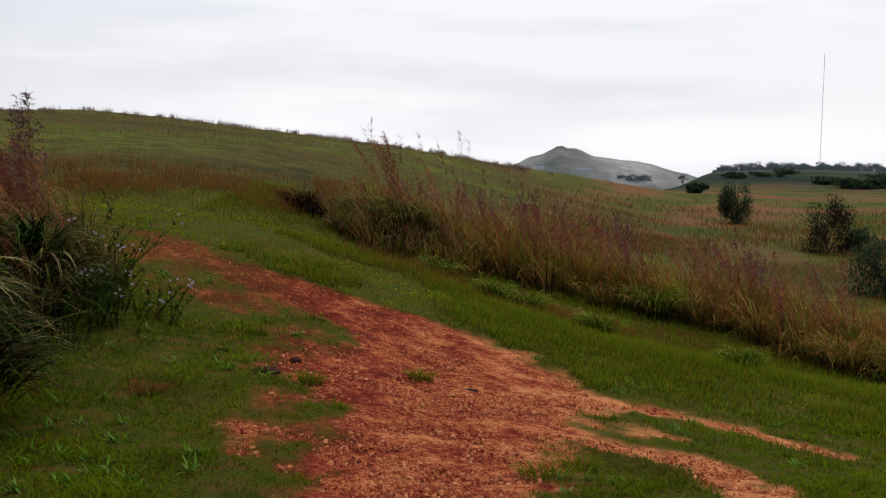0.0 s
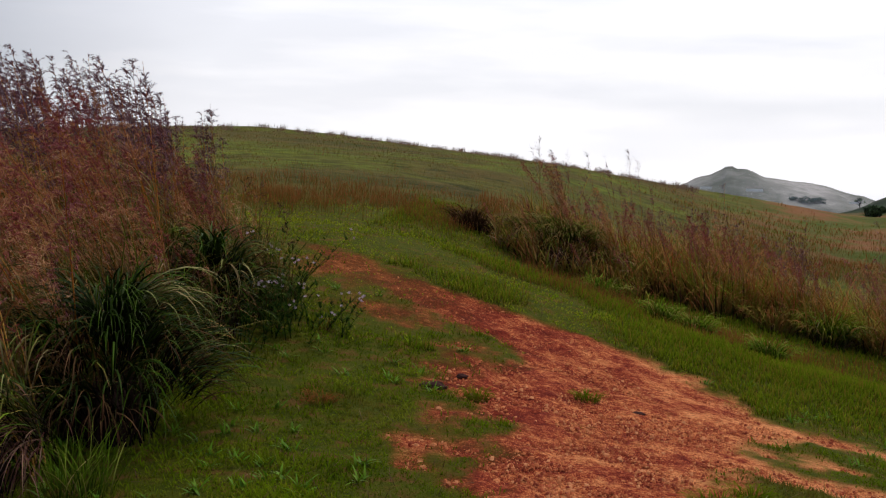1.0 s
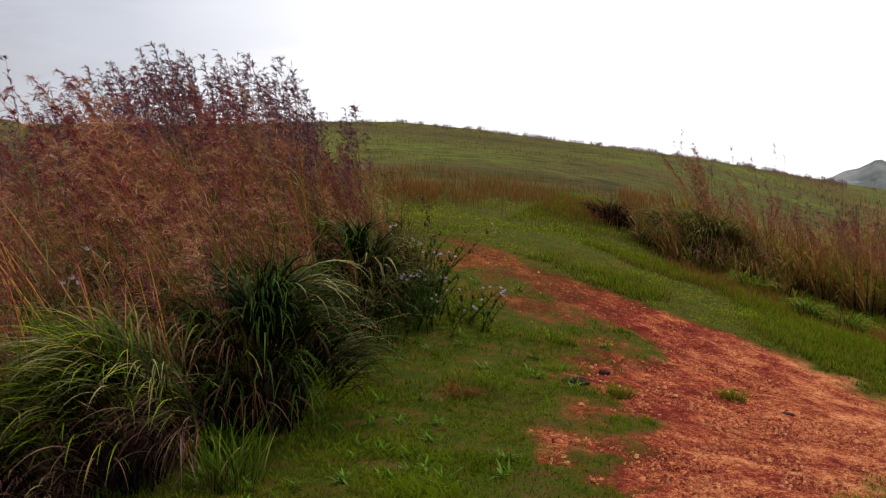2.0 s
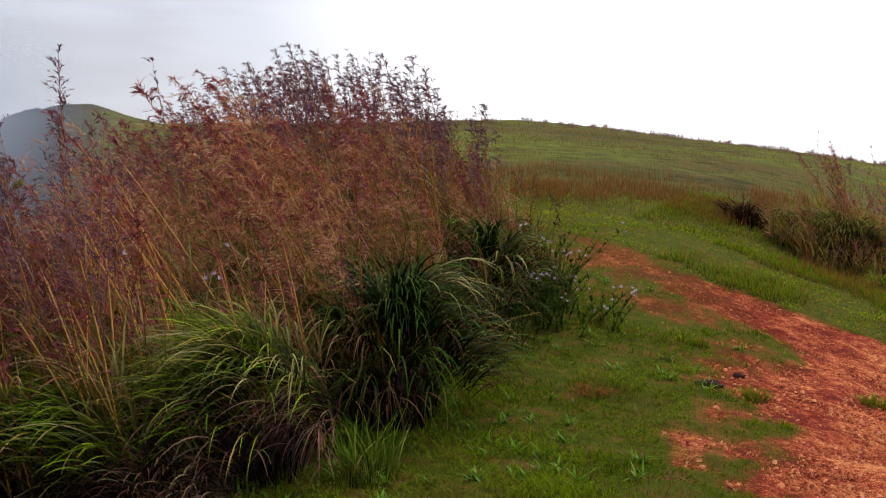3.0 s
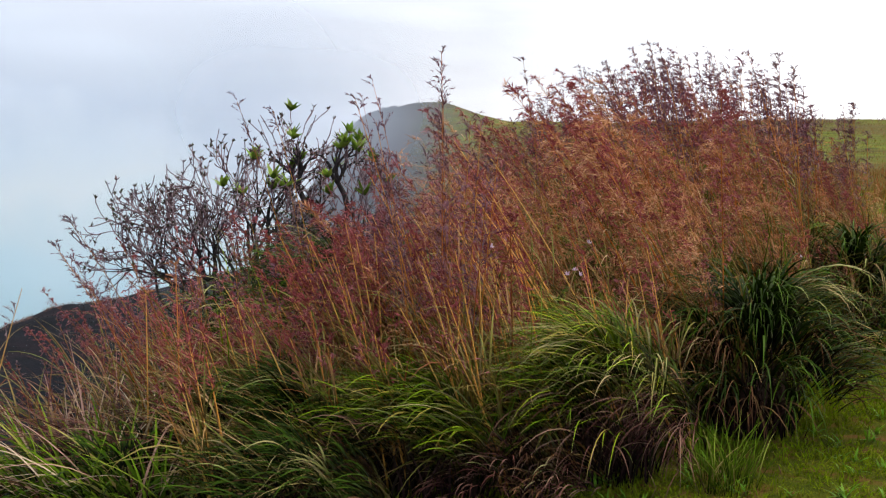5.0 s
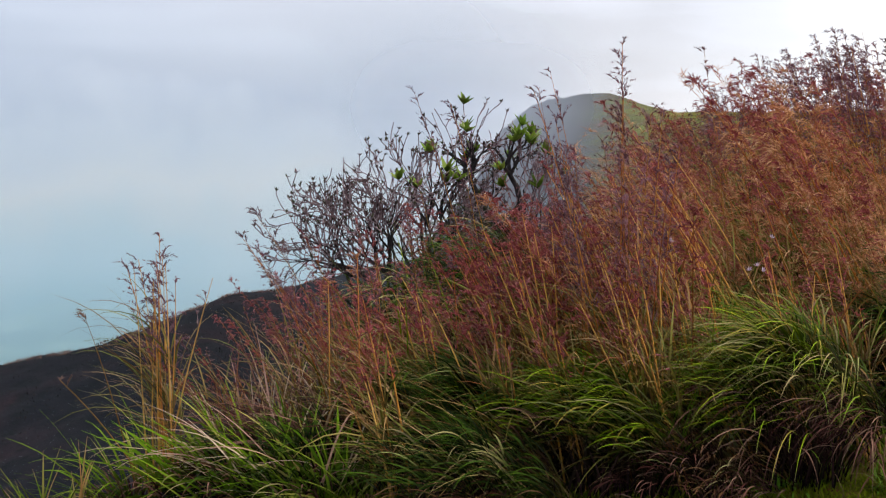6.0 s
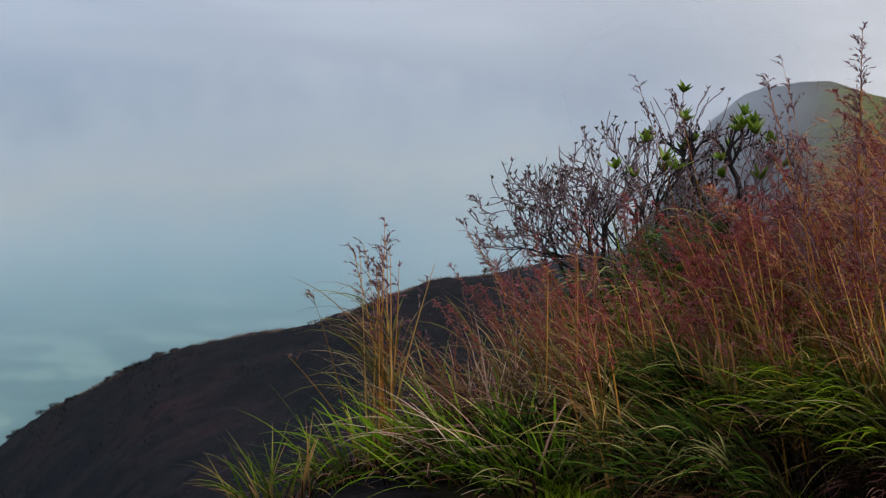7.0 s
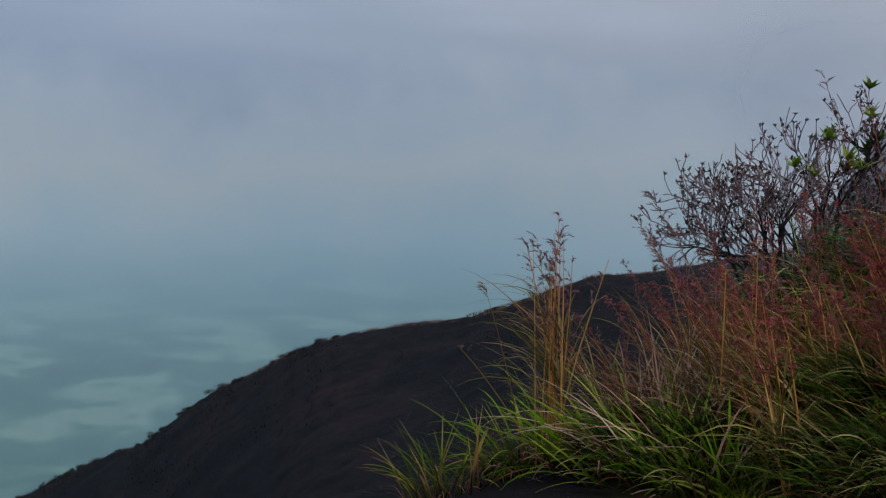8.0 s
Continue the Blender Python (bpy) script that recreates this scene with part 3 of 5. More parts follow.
# ---------------------------------------------------------------- ground
def make_ground_sheet():
    seen = np.arange(-96, 32, 0.25)
    rest = np.arange(32, 264, 2.0)
    az = np.radians(np.concatenate([seen, rest]))
    r = np.concatenate([[0.002, 0.25, 0.6, 1.2, 1.8, 2.4, 3.0], np.geomspace(3.4, 30, 230), np.geomspace(30.4, 85, 150), np.geomspace(87, 260, 60), np.geomspace(266, 400, 20), np.linspace(410, 470, 16), np.geomspace(490, 4900, 50)])
    R, A = np.meshgrid(r, az, indexing="ij")
    x, y = EYE[0] + R * np.sin(A), EYE[1] + R * np.cos(A)
    bare = soil(x, y)
    z = ground_z(x, y) - 0.03 * bare * smooth(1.0, 0.0, np.abs(fbm(x * 2, y * 2, 3, 2) - 0.5) * 4) * (R < 20)
    z = z + bare * (R < 20) * 0.03 * (fbm(x * 9, y * 9, 3, 41) - 0.5)
    deg = (np.degrees(A) + 180) % 360 - 180
    brink = table(EDGE, deg)
    # where the ground takes the shade-darkened scrub colours
    shaded_scrub = smooth(-44.0, -46.5, deg) * smooth(brink - 2.4, brink - 0.9, R) * smooth(-160, -120, deg)
    shaded_scrub = np.maximum(shaded_scrub, smooth(-36.6, -41.0, deg) * smooth(7.5, 9.5, R) * smooth(-160, -120, deg))
    n, m = R.shape
    i = (np.arange(n - 1) * m)[:, None] + np.arange(m)[None]
    j = (np.arange(n - 1) * m)[:, None] + ((np.arange(m) + 1) % m)[None]
    f = np.stack([i, i + m, j + m, j], -1).reshape(-1, 4)
    me = raw_mesh("ground", np.stack([x, y, z], -1).reshape(-1, 3), f, GROUND, None, True, {"soil": bare.ravel(), "shaded_scrub": shaded_scrub.ravel()})
    ob = new("ground", me)
    return tagged(ob, "grassy ridge with a worn red earth track, hillside and deep valley", "ground", kind="structure")


make_ground_sheet()


# ---------------------------------------------------------------- grass that nobody could count
def lawn():
    rng = np.random.default_rng(1)
    x, y, r = sector(rng, 330000, -54, 24, 3.6, 19, 0.85)
    bare = soil(x, y)
    thin = fbm(x * 2.6, y * 2.6, 3, 71)
    keep = (bare < rng.uniform(0.02, 0.95, len(x)) ** 2.0) & (thin > rng.uniform(0.2, 0.6, len(x))) & ((x > -0.72 * y) | (r < 8)) & ~((x > 0.6) & (y > 17.5))
    x, y, r = x[keep], y[keep], r[keep]
    n = len(x)
    grow = (0.25 + 1.5 * fbm(x * 1.9, y * 1.9, 3, 77) ** 1.5 * 1.6) * (1 + 0.4 * smooth(1.0, 4.5, x - 0.1 * y)) * (1 - 0.45 * smooth(0.0, 0.02, soil(x, y)))
    root = np.stack([x, y, ground_z(x, y) - 0.006], -1)
    size = np.maximum(1.0, r / 6.0)
    length, wide = rng.uniform(0.025, 0.075, n) * grow * (1 - 0.35 * smooth(9, 13, r)), rng.uniform(0.005, 0.011, n) * size ** 0.8
    heading, lean, droop = rng.uniform(0, 6.28, n), rng.uniform(0.2, 1.3, n), rng.uniform(0.3, 1.4, n)
    # the lawn turns paler and yellower up the track
    seeding = y + rng.normal(0, 0.9, n) > 11.0
    for name, pick, mat, label in (("lawn_grass", ~seeding, LAWN, "short bright green grass beside the red track"), ("seeding_lawn_grass", seeding, PALE_LAWN, "short paler yellow-green grass up the track")):
        stuff(name, [strips(root[pick], length[pick], wide[pick], heading[pick], lean[pick], droop[pick], 2)], mat, label, "grass")
    # the turf underfoot
    ang, r = rng.uniform(0, 6.28, 110000), 9.0 * np.sqrt(rng.uniform(0, 1, 110000))
    x, y = EYE[0] + r * np.sin(ang), EYE[1] + r * np.cos(ang)
    az = (np.degrees(np.arctan2(x - EYE[0], y - EYE[1])) + 180) % 360 - 180
    keep = (soil(x, y) < rng.uniform(0.05, 0.9, len(x))) & ((r < 3.9) | (az > 26) | (az < -120)) & ((az > -50) | (az < -150) | (r < table(EDGE, az) - 1.8))
    x, y, r = x[keep], y[keep], r[keep]
    n = len(x)
    root = np.stack([x, y, ground_z(x, y) - 0.006], -1)
    stuff("turf_underfoot", [strips(root, rng.uniform(0.04, 0.12, n) * np.maximum(1, r / 3) ** 0.4, rng.uniform(0.004, 0.009, n) * np.maximum(1, r / 3), rng.uniform(0, 6.28, n),
                                    rng.uniform(0.1, 1.0, n), rng.uniform(0.2, 1.3, n), 2)], LAWN, "short green grass on the ridge around the stand", "grass")
    # straws lying in the turf
    x, y, r = sector(rng, 2600, -50, 24, 3.8, 14, 0.9)
    keep = soil(x, y) < 0.6
    x, y = x[keep], y[keep]
    n = len(x)
    root = np.stack([x, y, ground_z(x, y) + 0.01], -1)
    stuff("dry_straw", [strips(root, rng.uniform(0.06, 0.22, n), rng.uniform(0.003, 0.005, n), rng.uniform(0, 6.28, n), rng.uniform(0.9, 1.45, n), rng.uniform(0, 0.4, n), 3)], DEAD,
          "dry pale straws lying in the turf", "straw")


def lawn_weeds():
    """Small flat rosettes of broader leaves in the turf."""
    rng = np.random.default_rng(9)
    x, y, r = sector(rng, 420, -36, 20, 4.2, 12, 0.9)
    keep = (soil(x, y) < 0.25) & (fbm(x * 1.2, y * 1.2, 3, 95) > 0.42)
    x, y = np.repeat(x[keep], 9), np.repeat(y[keep], 9)
    n = len(x)
    x, y = x + rng.normal(0, 0.02, n), y + rng.normal(0, 0.02, n)
    stuff("lawn_weeds", [strips(np.stack([x, y, ground_z(x, y) - 0.004], -1), rng.uniform(0.05, 0.13, n), rng.uniform(0.011, 0.02, n), rng.uniform(0, 6.28, n), rng.uniform(0.4, 1.1, n),
                                rng.uniform(0.3, 1.2, n), 4, 0.0, 0.4)], WEED, "small rosettes of broad bright green leaves in the turf", "weed")


def verge():
    rng = np.random.default_rng(2)
    x, y, r = sector(rng, 120000, -14, 24, 8, 21)
    u = x * 0.35 + (16.2 - y) + 7 * smooth(0.8, -1.2, x)
    band = smooth(7.4, 4.4, u + 2.2 * (fbm(x * 0.8, y * 0.8, 3, 55) - 0.5)) * smooth(-3.5, -1.5, u)
    band = np.maximum(band, 0.9 * smooth(0.56, 0.66, fbm(x * 0.75 + 7, y * 0.75, 3, 57)) * (y > 9.5))
    keep = (band > rng.uniform(0, 1, len(x))) & (soil(x, y) < 0.05) & (x > -3.4)
    x, y, r = x[keep], y[keep], r[keep]
    n = len(x)
    root = np.stack([x, y, ground_z(x, y) - 0.01], -1)
    tall = (0.5 + fbm(x * 1.1, y * 1.1, 3, 58))
    stuff("verge_grass", [strips(root, rng.uniform(0.05, 0.16, n) * tall, rng.uniform(0.007, 0.012, n), rng.uniform(0, 6.28, n),
                                 rng.uniform(0.05, 0.5, n), rng.uniform(0.2, 1.0, n), 3)], VERGE,
          "longer dark green grass along the far verge of the track", "grass")


def rusty_grass():
    rng = np.random.default_rng(3)
    x, y, r = sector(rng, 130000, -24, 24, 12.5, 26)
    here = smooth(0, 2.2, y - (15.9 + 0.30 * (x + 2.5))) * smooth(25, 18, y) * (0.25 + 0.75 * smooth(0.36, 0.54, fbm(x * 0.8, y * 0.8, 3, 61))) * smooth(-1.0, -2.4, x)
    right = (0.3 + 0.7 * smooth(0.42, 0.6, fbm(x * 0.5 + 3, y * 0.5, 3, 63))) * smooth(1.6, 3.2, u_right(x, y)) * smooth(-2, 0, x) * smooth(5.0, 3.8, u_right(x, y))
    keep = np.maximum(0.7 * here, right) > rng.uniform(0, 1, len(x))
    keep &= soil(x, y) < 0.05
    x, y = x[keep], y[keep]
    n = len(x)
    root = np.stack([x, y, ground_z(x, y) - 0.01], -1)
    stuff("rust_red_grass", [strips(root, rng.uniform(0.06, 0.3, n) * (0.1 + 1.3 * fbm(x * 0.9, y * 0.9, 3, 62)), rng.uniform(0.006, 0.011, n), rng.uniform(0, 6.28, n), rng.uniform(0.0, 0.3, n),
                                    rng.uniform(0.1, 0.7, n), 3)], RUST, "fine rust-red seeding grass at the foot of the hill", "grass")


def meadow_grass():
    """Tawny, rust and green tufts over the meadow behind the far row."""
    rng = np.random.default_rng(8)
    x, y, r = sector(rng, 110000, -6, 25, 17, 70, 0.8)
    az = np.degrees(np.arctan2(x - EYE[0], y - EYE[1]))
    keep = (fbm(x * 0.3, y * 0.3, 4, 85) > rng.uniform(0.3, 0.68, len(x))) & (r < table(REACH, az)) & (smooth(1, 9, az + 9 * (fbm(x * 0.15, y * 0.15, 3, 89) - 0.5)) * smooth(72, 30, r) + 0.7 * smooth(32, 22, r) > rng.uniform(0, 1, len(x))) & (y > np.interp(x, [-1.4, 1.2, 3.4, 5, 6.4, 8.6], [19, 20, 21, 20, 18, 16]))
    x, y, r = x[keep], y[keep], r[keep]
    red = fbm(x * 0.22 + 5, y * 0.22, 3, 87) + rng.normal(0, 0.06, len(x)) > 0.5
    for name, pick, mat, label, tall in (("rust_red_meadow_grass", red, RUST, "rust-red seeding grass over the meadow", 0.3), ("green_meadow_grass", ~red, HILL, "green and tawny meadow grass", 0.2)):
        px, py, pr = x[pick], y[pick], r[pick]
        n = len(px)
        root = np.stack([px, py, ground_z(px, py) - 0.02], -1)
        stuff(name, [strips(root, rng.uniform(0.35, 1.0, n) * tall, rng.uniform(0.006, 0.011, n) * pr / 17, rng.uniform(0, 6.28, n), rng.uniform(0, 0.35, n), rng.uniform(0.1, 0.9, n), 3)], mat, label, "grass")


def u_right(x, y):
    return x * 0.35 + (18.5 - y)


def hill_grass():
    rng = np.random.default_rng(4)
    x, y, r = sector(rng, 50000, -39, 25, 16, 78, 0.8)
    az = np.degrees(np.arctan2(x - EYE[0], y - EYE[1]))
    keep = (fbm(x * 0.35, y * 0.35, 4, 81) > rng.uniform(0.25, 0.62, len(x))) & (r < table(REACH, az) + 2) & ((az < 7) | (r < 24))
    x, y, r = x[keep], y[keep], r[keep]
    n = len(x)
    root = np.stack([x, y, ground_z(x, y) - 0.02], -1)
    a = strips(root, rng.uniform(0.04, 0.13, n), rng.uniform(0.005, 0.009, n) * r / 18, rng.uniform(0, 6.28, n), rng.uniform(0.1, 0.6, n), rng.uniform(0.2, 1.0, n), 2)
    # the seeding tops along the crest
    az = rng.uniform(-34, 4.5, 26000)
    r = table(REACH, az) + rng.uniform(-6, 1.5, len(az))
    keep = fbm(az * 2.6, r * 0.2, 4, 83) > rng.uniform(0.36, 0.66, len(az))
    az, r = np.radians(az[keep]), r[keep]
    x, y = EYE[0] + r * np.sin(az), EYE[1] + r * np.cos(az)
    n = len(x)
    root = np.stack([x, y, ground_z(x, y) - 0.02], -1)
    b = strips(root, rng.uniform(0.08, 0.34, n) * (0.4 + 1.1 * fbm(np.degrees(az) * 1.9, r * 0.1, 3, 84)), rng.uniform(0.01, 0.024, n), rng.uniform(0, 6.28, n), rng.uniform(0.0, 0.25, n), rng.uniform(0.0, 0.5, n), 2)
    stuff("hillside_grass", [a], HILL, "green and tawny grass covering the rounded hill", "grass")
    stuff("crest_grass", [b], BLEACHED, "thin seeding grass standing along the hill crest", "grass")


def scrub_far():
    """Low scrub on the dark spur, ragged along its crest."""
    rng = np.random.default_rng(5)
    az = rng.uniform(-96, -45.5, 15000)
    rc = table(REACH, az)
    r = rc * (1 - 0.3 * rng.uniform(0, 1, len(az)) ** 2.2) + 1.0
    a = np.radians(az)
    x, y = EYE[0] + r * np.sin(a), EYE[1] + r * np.cos(a)
    n = len(x)
    root = np.stack([x, y, ground_z(x, y) - 0.05], -1)
    size = 0.4 + smooth(-66, -74, az) * 1.1 * smooth(0.4, 0.6, fbm(az * 0.9, r * 0.03, 2, 92)) + 0.7 * smooth(0.55, 0.75, fbm(az * 1.1, r * 0.03, 3, 91))
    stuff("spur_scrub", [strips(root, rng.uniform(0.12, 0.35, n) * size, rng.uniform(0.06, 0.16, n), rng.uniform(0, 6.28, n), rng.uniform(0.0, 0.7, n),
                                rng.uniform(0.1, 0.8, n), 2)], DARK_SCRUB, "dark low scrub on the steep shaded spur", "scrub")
    # a thin pale fringe of grass along the crest
    az = rng.uniform(-76, -47, 13000)
    r = table(REACH, az) + rng.uniform(-3, 1.5, len(az))
    keep = fbm(az * 2.1, r * 0.1, 3, 93) > rng.uniform(0.3, 0.65, len(az))
    a, r = np.radians(az[keep]), r[keep]
    x, y = EYE[0] + r * np.sin(a), EYE[1] + r * np.cos(a)
    n = len(x)
    root = np.stack([x, y, ground_z(x, y) - 0.05], -1)
    stuff("spur_crest_grass", [strips(root, rng.uniform(0.1, 0.4, n), rng.uniform(0.02, 0.05, n), rng.uniform(0, 6.28, n), rng.uniform(0.0, 0.5, n),
                                      rng.uniform(0.1, 0.8, n), 2)], BLEACHED, "thin pale grass along the crest of the spur", "grass")


def gravel():
    rng = np.random.default_rng(6)
    x, y, r = sector(rng, 110000, -26, 26, 4.2, 14, 0.8)
    keep = soil(x, y) > rng.uniform(0.3, 1.0, len(x))
    x, y, r = x[keep][:60000], y[keep][:60000], r[keep][:60000]
    n = len(x)
    s = (rng.uniform(0, 1, n) ** 6 * 0.013 + 0.003) * np.where(r > 10.5, 0.7, 1.0)
    c = np.stack([x, y, ground_z(x, y) + s * 0.15 - 0.012], -1)
    cube = np.array([[-1, -1, -0.5], [1, -1, -0.6], [1, 1, -0.5], [-1, 1, -0.5], [-0.6, -0.6, 0.6], [0.55, -0.6, 0.5], [0.6, 0.5, 0.62], [-0.5, 0.65, 0.5]])
    v = c[:, None] + (cube[None] + rng.uniform(-0.3, 0.3, (n, 8, 3))) * s[:, None, None] * rng.uniform(0.6, 1.3, (n, 1, 3))
    q = np.array([[0, 1, 5, 4], [1, 2, 6, 5], [2, 3, 7, 6], [3, 0, 4, 7], [4, 5, 6, 7]])
    f = (np.arange(n) * 8)[:, None, None] + q[None]
    stuff("track_gravel", [(v.reshape(-1, 3), f.reshape(-1, 4), np.zeros(n * 8))], PEBBLE, "loose red gravel and crumbs of earth on the track", "gravel")


WEED = blade_mat("weed_leaves", [(0.08, 0.2, 0.008), (0.13, 0.28, 0.012), (0.17, 0.3, 0.02), (0.06, 0.15, 0.008)], (0.05, 0.1, 0.006), 0.4, 0.25, 0.5, 0.1)
# scrub tints darkened to carry the shade of the spur
DARK_SCRUB = blade_mat("shade_dark_scrub", [(0.014, 0.014, 0.0126), (0.0252, 0.021, 0.0196), (0.0196, 0.0224, 0.014), (0.042, 0.0252, 0.0224)], (0.008, 0.007, 0.006), 0.3, 0.1, 0.7)
lawn()
lawn_weeds()
verge()
rusty_grass()
hill_grass()
meadow_grass()
scrub_far()
gravel()


# ---------------------------------------------------------------- tall grasses
def seed_head(rng, at_stem, start, branches, reach, spikes, spike, nod, broad=0.0065):
    """Thin drooping branchlets off the upper stem, hung with spikelets. at_stem(t) gives places on the stem."""
    t = start + (1 - start) * np.sort(rng.uniform(0, 1, branches)) ** 0.8
    root = at_stem(t)
    f = (t - start) / (1 - start)
    head = rng.normal(0.0, 1.1, branches)
    length = reach * rng.uniform(0.6, 1.25, branches) * (1.15 - 0.75 * f)
    lean, droop = rng.uniform(0.15, 0.6, branches), rng.uniform(0.5, 1.9, branches) * nod
    twigs = strips(root, length, 0.0027, head, lean, droop, 3)
    m = branches * spikes
    who = np.repeat(np.arange(branches), spikes)
    q = rng.uniform(0.15, 1.0, m)
    th = lean[who] + droop[who] * q * 0.5
    at = root[who] + np.stack([np.sin(th) * np.cos(head[who]), np.sin(th) * np.sin(head[who]), np.cos(th)], -1) * (length[who] * q)[:, None]
    grains = strips(at, rng.uniform(0.6, 1.3, m) * spike, rng.uniform(0.8, 1.3, m) * broad, head[who] + rng.normal(0, 0.8, m), th + rng.uniform(-0.2, 0.5, m),
                    rng.uniform(0.2, 1.2, m), 2, rng.uniform(-1, 1, m), 0.35)
    return [twigs, grains]


def stalk_arrays(rng, height, lean, start, branches=15, reach=0.13, spikes=6, spike=0.036, nod=1.0, broad=0.0065, radius=0.004):
    """One stalk standing at the origin and leaning towards +x: its stem and its head."""
    def at_stem(t):
        return np.stack([lean * height * (0.78 * t + 0.22 * t ** 2.4), 0.01 * np.sin(t * 5), height * t], -1)
    s = np.linspace(-0.02, 1, 8)
    stem = tubes([at_stem(np.clip(s, 0, 1)) + np.array([0, 0, 1]) * np.minimum(s, 0)[:, None]], [radius * (1.35 - s)], 4)
    return stem, seed_head(rng, at_stem, start, branches, reach, spikes, spike, nod, broad)


def stalk_kinds(seed, count, mat, low, high, **given):
    """Stalks of one sort, as pairs of meshes that many stalks share, with their lean."""
    rng = np.random.default_rng(seed)
    kinds = []
    for i in range(count):
        lean = rng.uniform(low, high)
        stem, head = stalk_arrays(rng, 1.5, lean, given.get("start", 0.55) + rng.uniform(-0.08, 0.08), *given.get("head", ()))
        v, f, a = gather([stem])
        u, e, b = gather(head)
        kinds.append((raw_mesh("stem", v, f, STEM, a), raw_mesh("plume", u, e, mat, b), lean))
    return kinds


KINDS = {
    "purple": stalk_kinds(11, 14, DEEP, 0.06, 0.32, start=0.66, head=(20, 0.11, 13, 0.03, 1.5, 0.0054, 0.0032)),
    "tawny": stalk_kinds(12, 16, TAWNY, 0.25, 0.95, start=0.36, head=(24, 0.2, 9, 0.056, 2.0, 0.0052, 0.0022)),
    "pink": stalk_kinds(13, 16, PLUME, 0.32, 0.78, start=0.52, head=(36, 0.11, 13, 0.034, 2.0, 0.006, 0.0036)),
}


def stand_stalk(parent, kind, place, height, heading):
    stem_mesh, plume_mesh, lean = kind
    stem = new("stem", stem_mesh)
    stem.parent = parent
    stem.matrix_basis = pose(*place, 0, 0, math.degrees(heading)) @ Matrix.Scale(height / 1.5, 4)
    plume = tagged(new("plume", plume_mesh), kind="stuff")
    plume.parent = stem


def disc(rng, n, radius):
    a, q = rng.uniform(0, 6.28, n), radius * np.sqrt(rng.uniform(0, 1, n))
    return q * np.cos(a), q * np.sin(a)


def seated(cx, cy, ox, oy, sink=0.02):
    """Roots round a thing's base, on the ground, in the thing's own space."""
    return np.stack([ox, oy, ground_z(cx + ox, cy + oy) - ground_z(cx, cy) - sink], -1)


def joined(name, pieces, mat, parent):
    return tagged(part(name, pieces, mat, parent), kind="stuff")


def tall_clump(seed, cx, cy, radius, stalks, height, heading, leaves, sorts, label, group, leaf_len=0.75, leaf_mat=None, wide=1.0, thatch=1.3, own_leaves=5, spread=0.4):
    rng = np.random.default_rng(seed)
    ob = thing("tall_grass_clump", (cx, cy, float(ground_z(cx, cy))), label, "tall grass", group)
    # canes stand in bunches
    bx, by = disc(rng, max(2, stalks // 5), radius)
    pick = rng.integers(0, len(bx), stalks)
    ox, oy = disc(rng, stalks, 0.09)
    base = seated(cx, cy, bx[pick] + ox, by[pick] + oy)
    sway = rng.normal(0, spread, len(bx))
    at = []
    for i in range(stalks):
        pool = KINDS[sorts[rng.integers(0, len(sorts))]]
        tall = rng.uniform(height[0], height[1] * 0.93)
        if pool is KINDS["purple"]:
            tall = height[1] * rng.uniform(0.74, 1.03)
        kind, turn = pool[rng.integers(0, len(pool))], heading + sway[pick[i]] + rng.normal(0, 0.35)
        stand_stalk(ob, kind, base[i], tall, turn)
        t = rng.uniform(0.12, 0.6, own_leaves)
        push = kind[2] * tall * (0.78 * t + 0.22 * t ** 2.4)
        at.append(base[i] + np.stack([push * math.cos(turn), push * math.sin(turn), tall * t], -1))
    # long narrow leaves off the canes arch over towards the lee side
    if own_leaves and stalks:
        at = np.concatenate(at)
        n = len(at)
        joined("cane_leaves", [strips(at, rng.uniform(0.22, 0.58, n), rng.uniform(0.005, 0.011, n) * wide, heading + rng.normal(0, 0.9, n), rng.uniform(0.2, 0.8, n),
                                      rng.uniform(0.6, 1.9, n), 6, rng.uniform(-0.6, 0.6, n))], CANE_LEAF, ob)
    ox, oy = disc(rng, leaves, radius * 1.1)
    base = seated(cx, cy, ox, oy)
    joined("leaves", [strips(base, rng.uniform(0.45, 1.2, leaves) * leaf_len, rng.uniform(0.007, 0.016, leaves) * wide, heading + rng.normal(0, 1.2, leaves), rng.uniform(0.05, 0.7, leaves),
                             rng.uniform(0.4, 2.1, leaves), 6)], leaf_mat or BANK_LEAF, ob)
    # withered leaves of past years fill the foot of the clump, darkened as if in shade
    w = int(leaves * thatch)
    if not w:
        return ob
    ox, oy = disc(rng, w, radius * 1.2)
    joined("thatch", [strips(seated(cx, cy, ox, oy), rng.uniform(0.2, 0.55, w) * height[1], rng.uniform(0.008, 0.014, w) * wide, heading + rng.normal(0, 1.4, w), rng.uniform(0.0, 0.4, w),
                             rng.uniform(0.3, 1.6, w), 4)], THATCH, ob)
    return ob


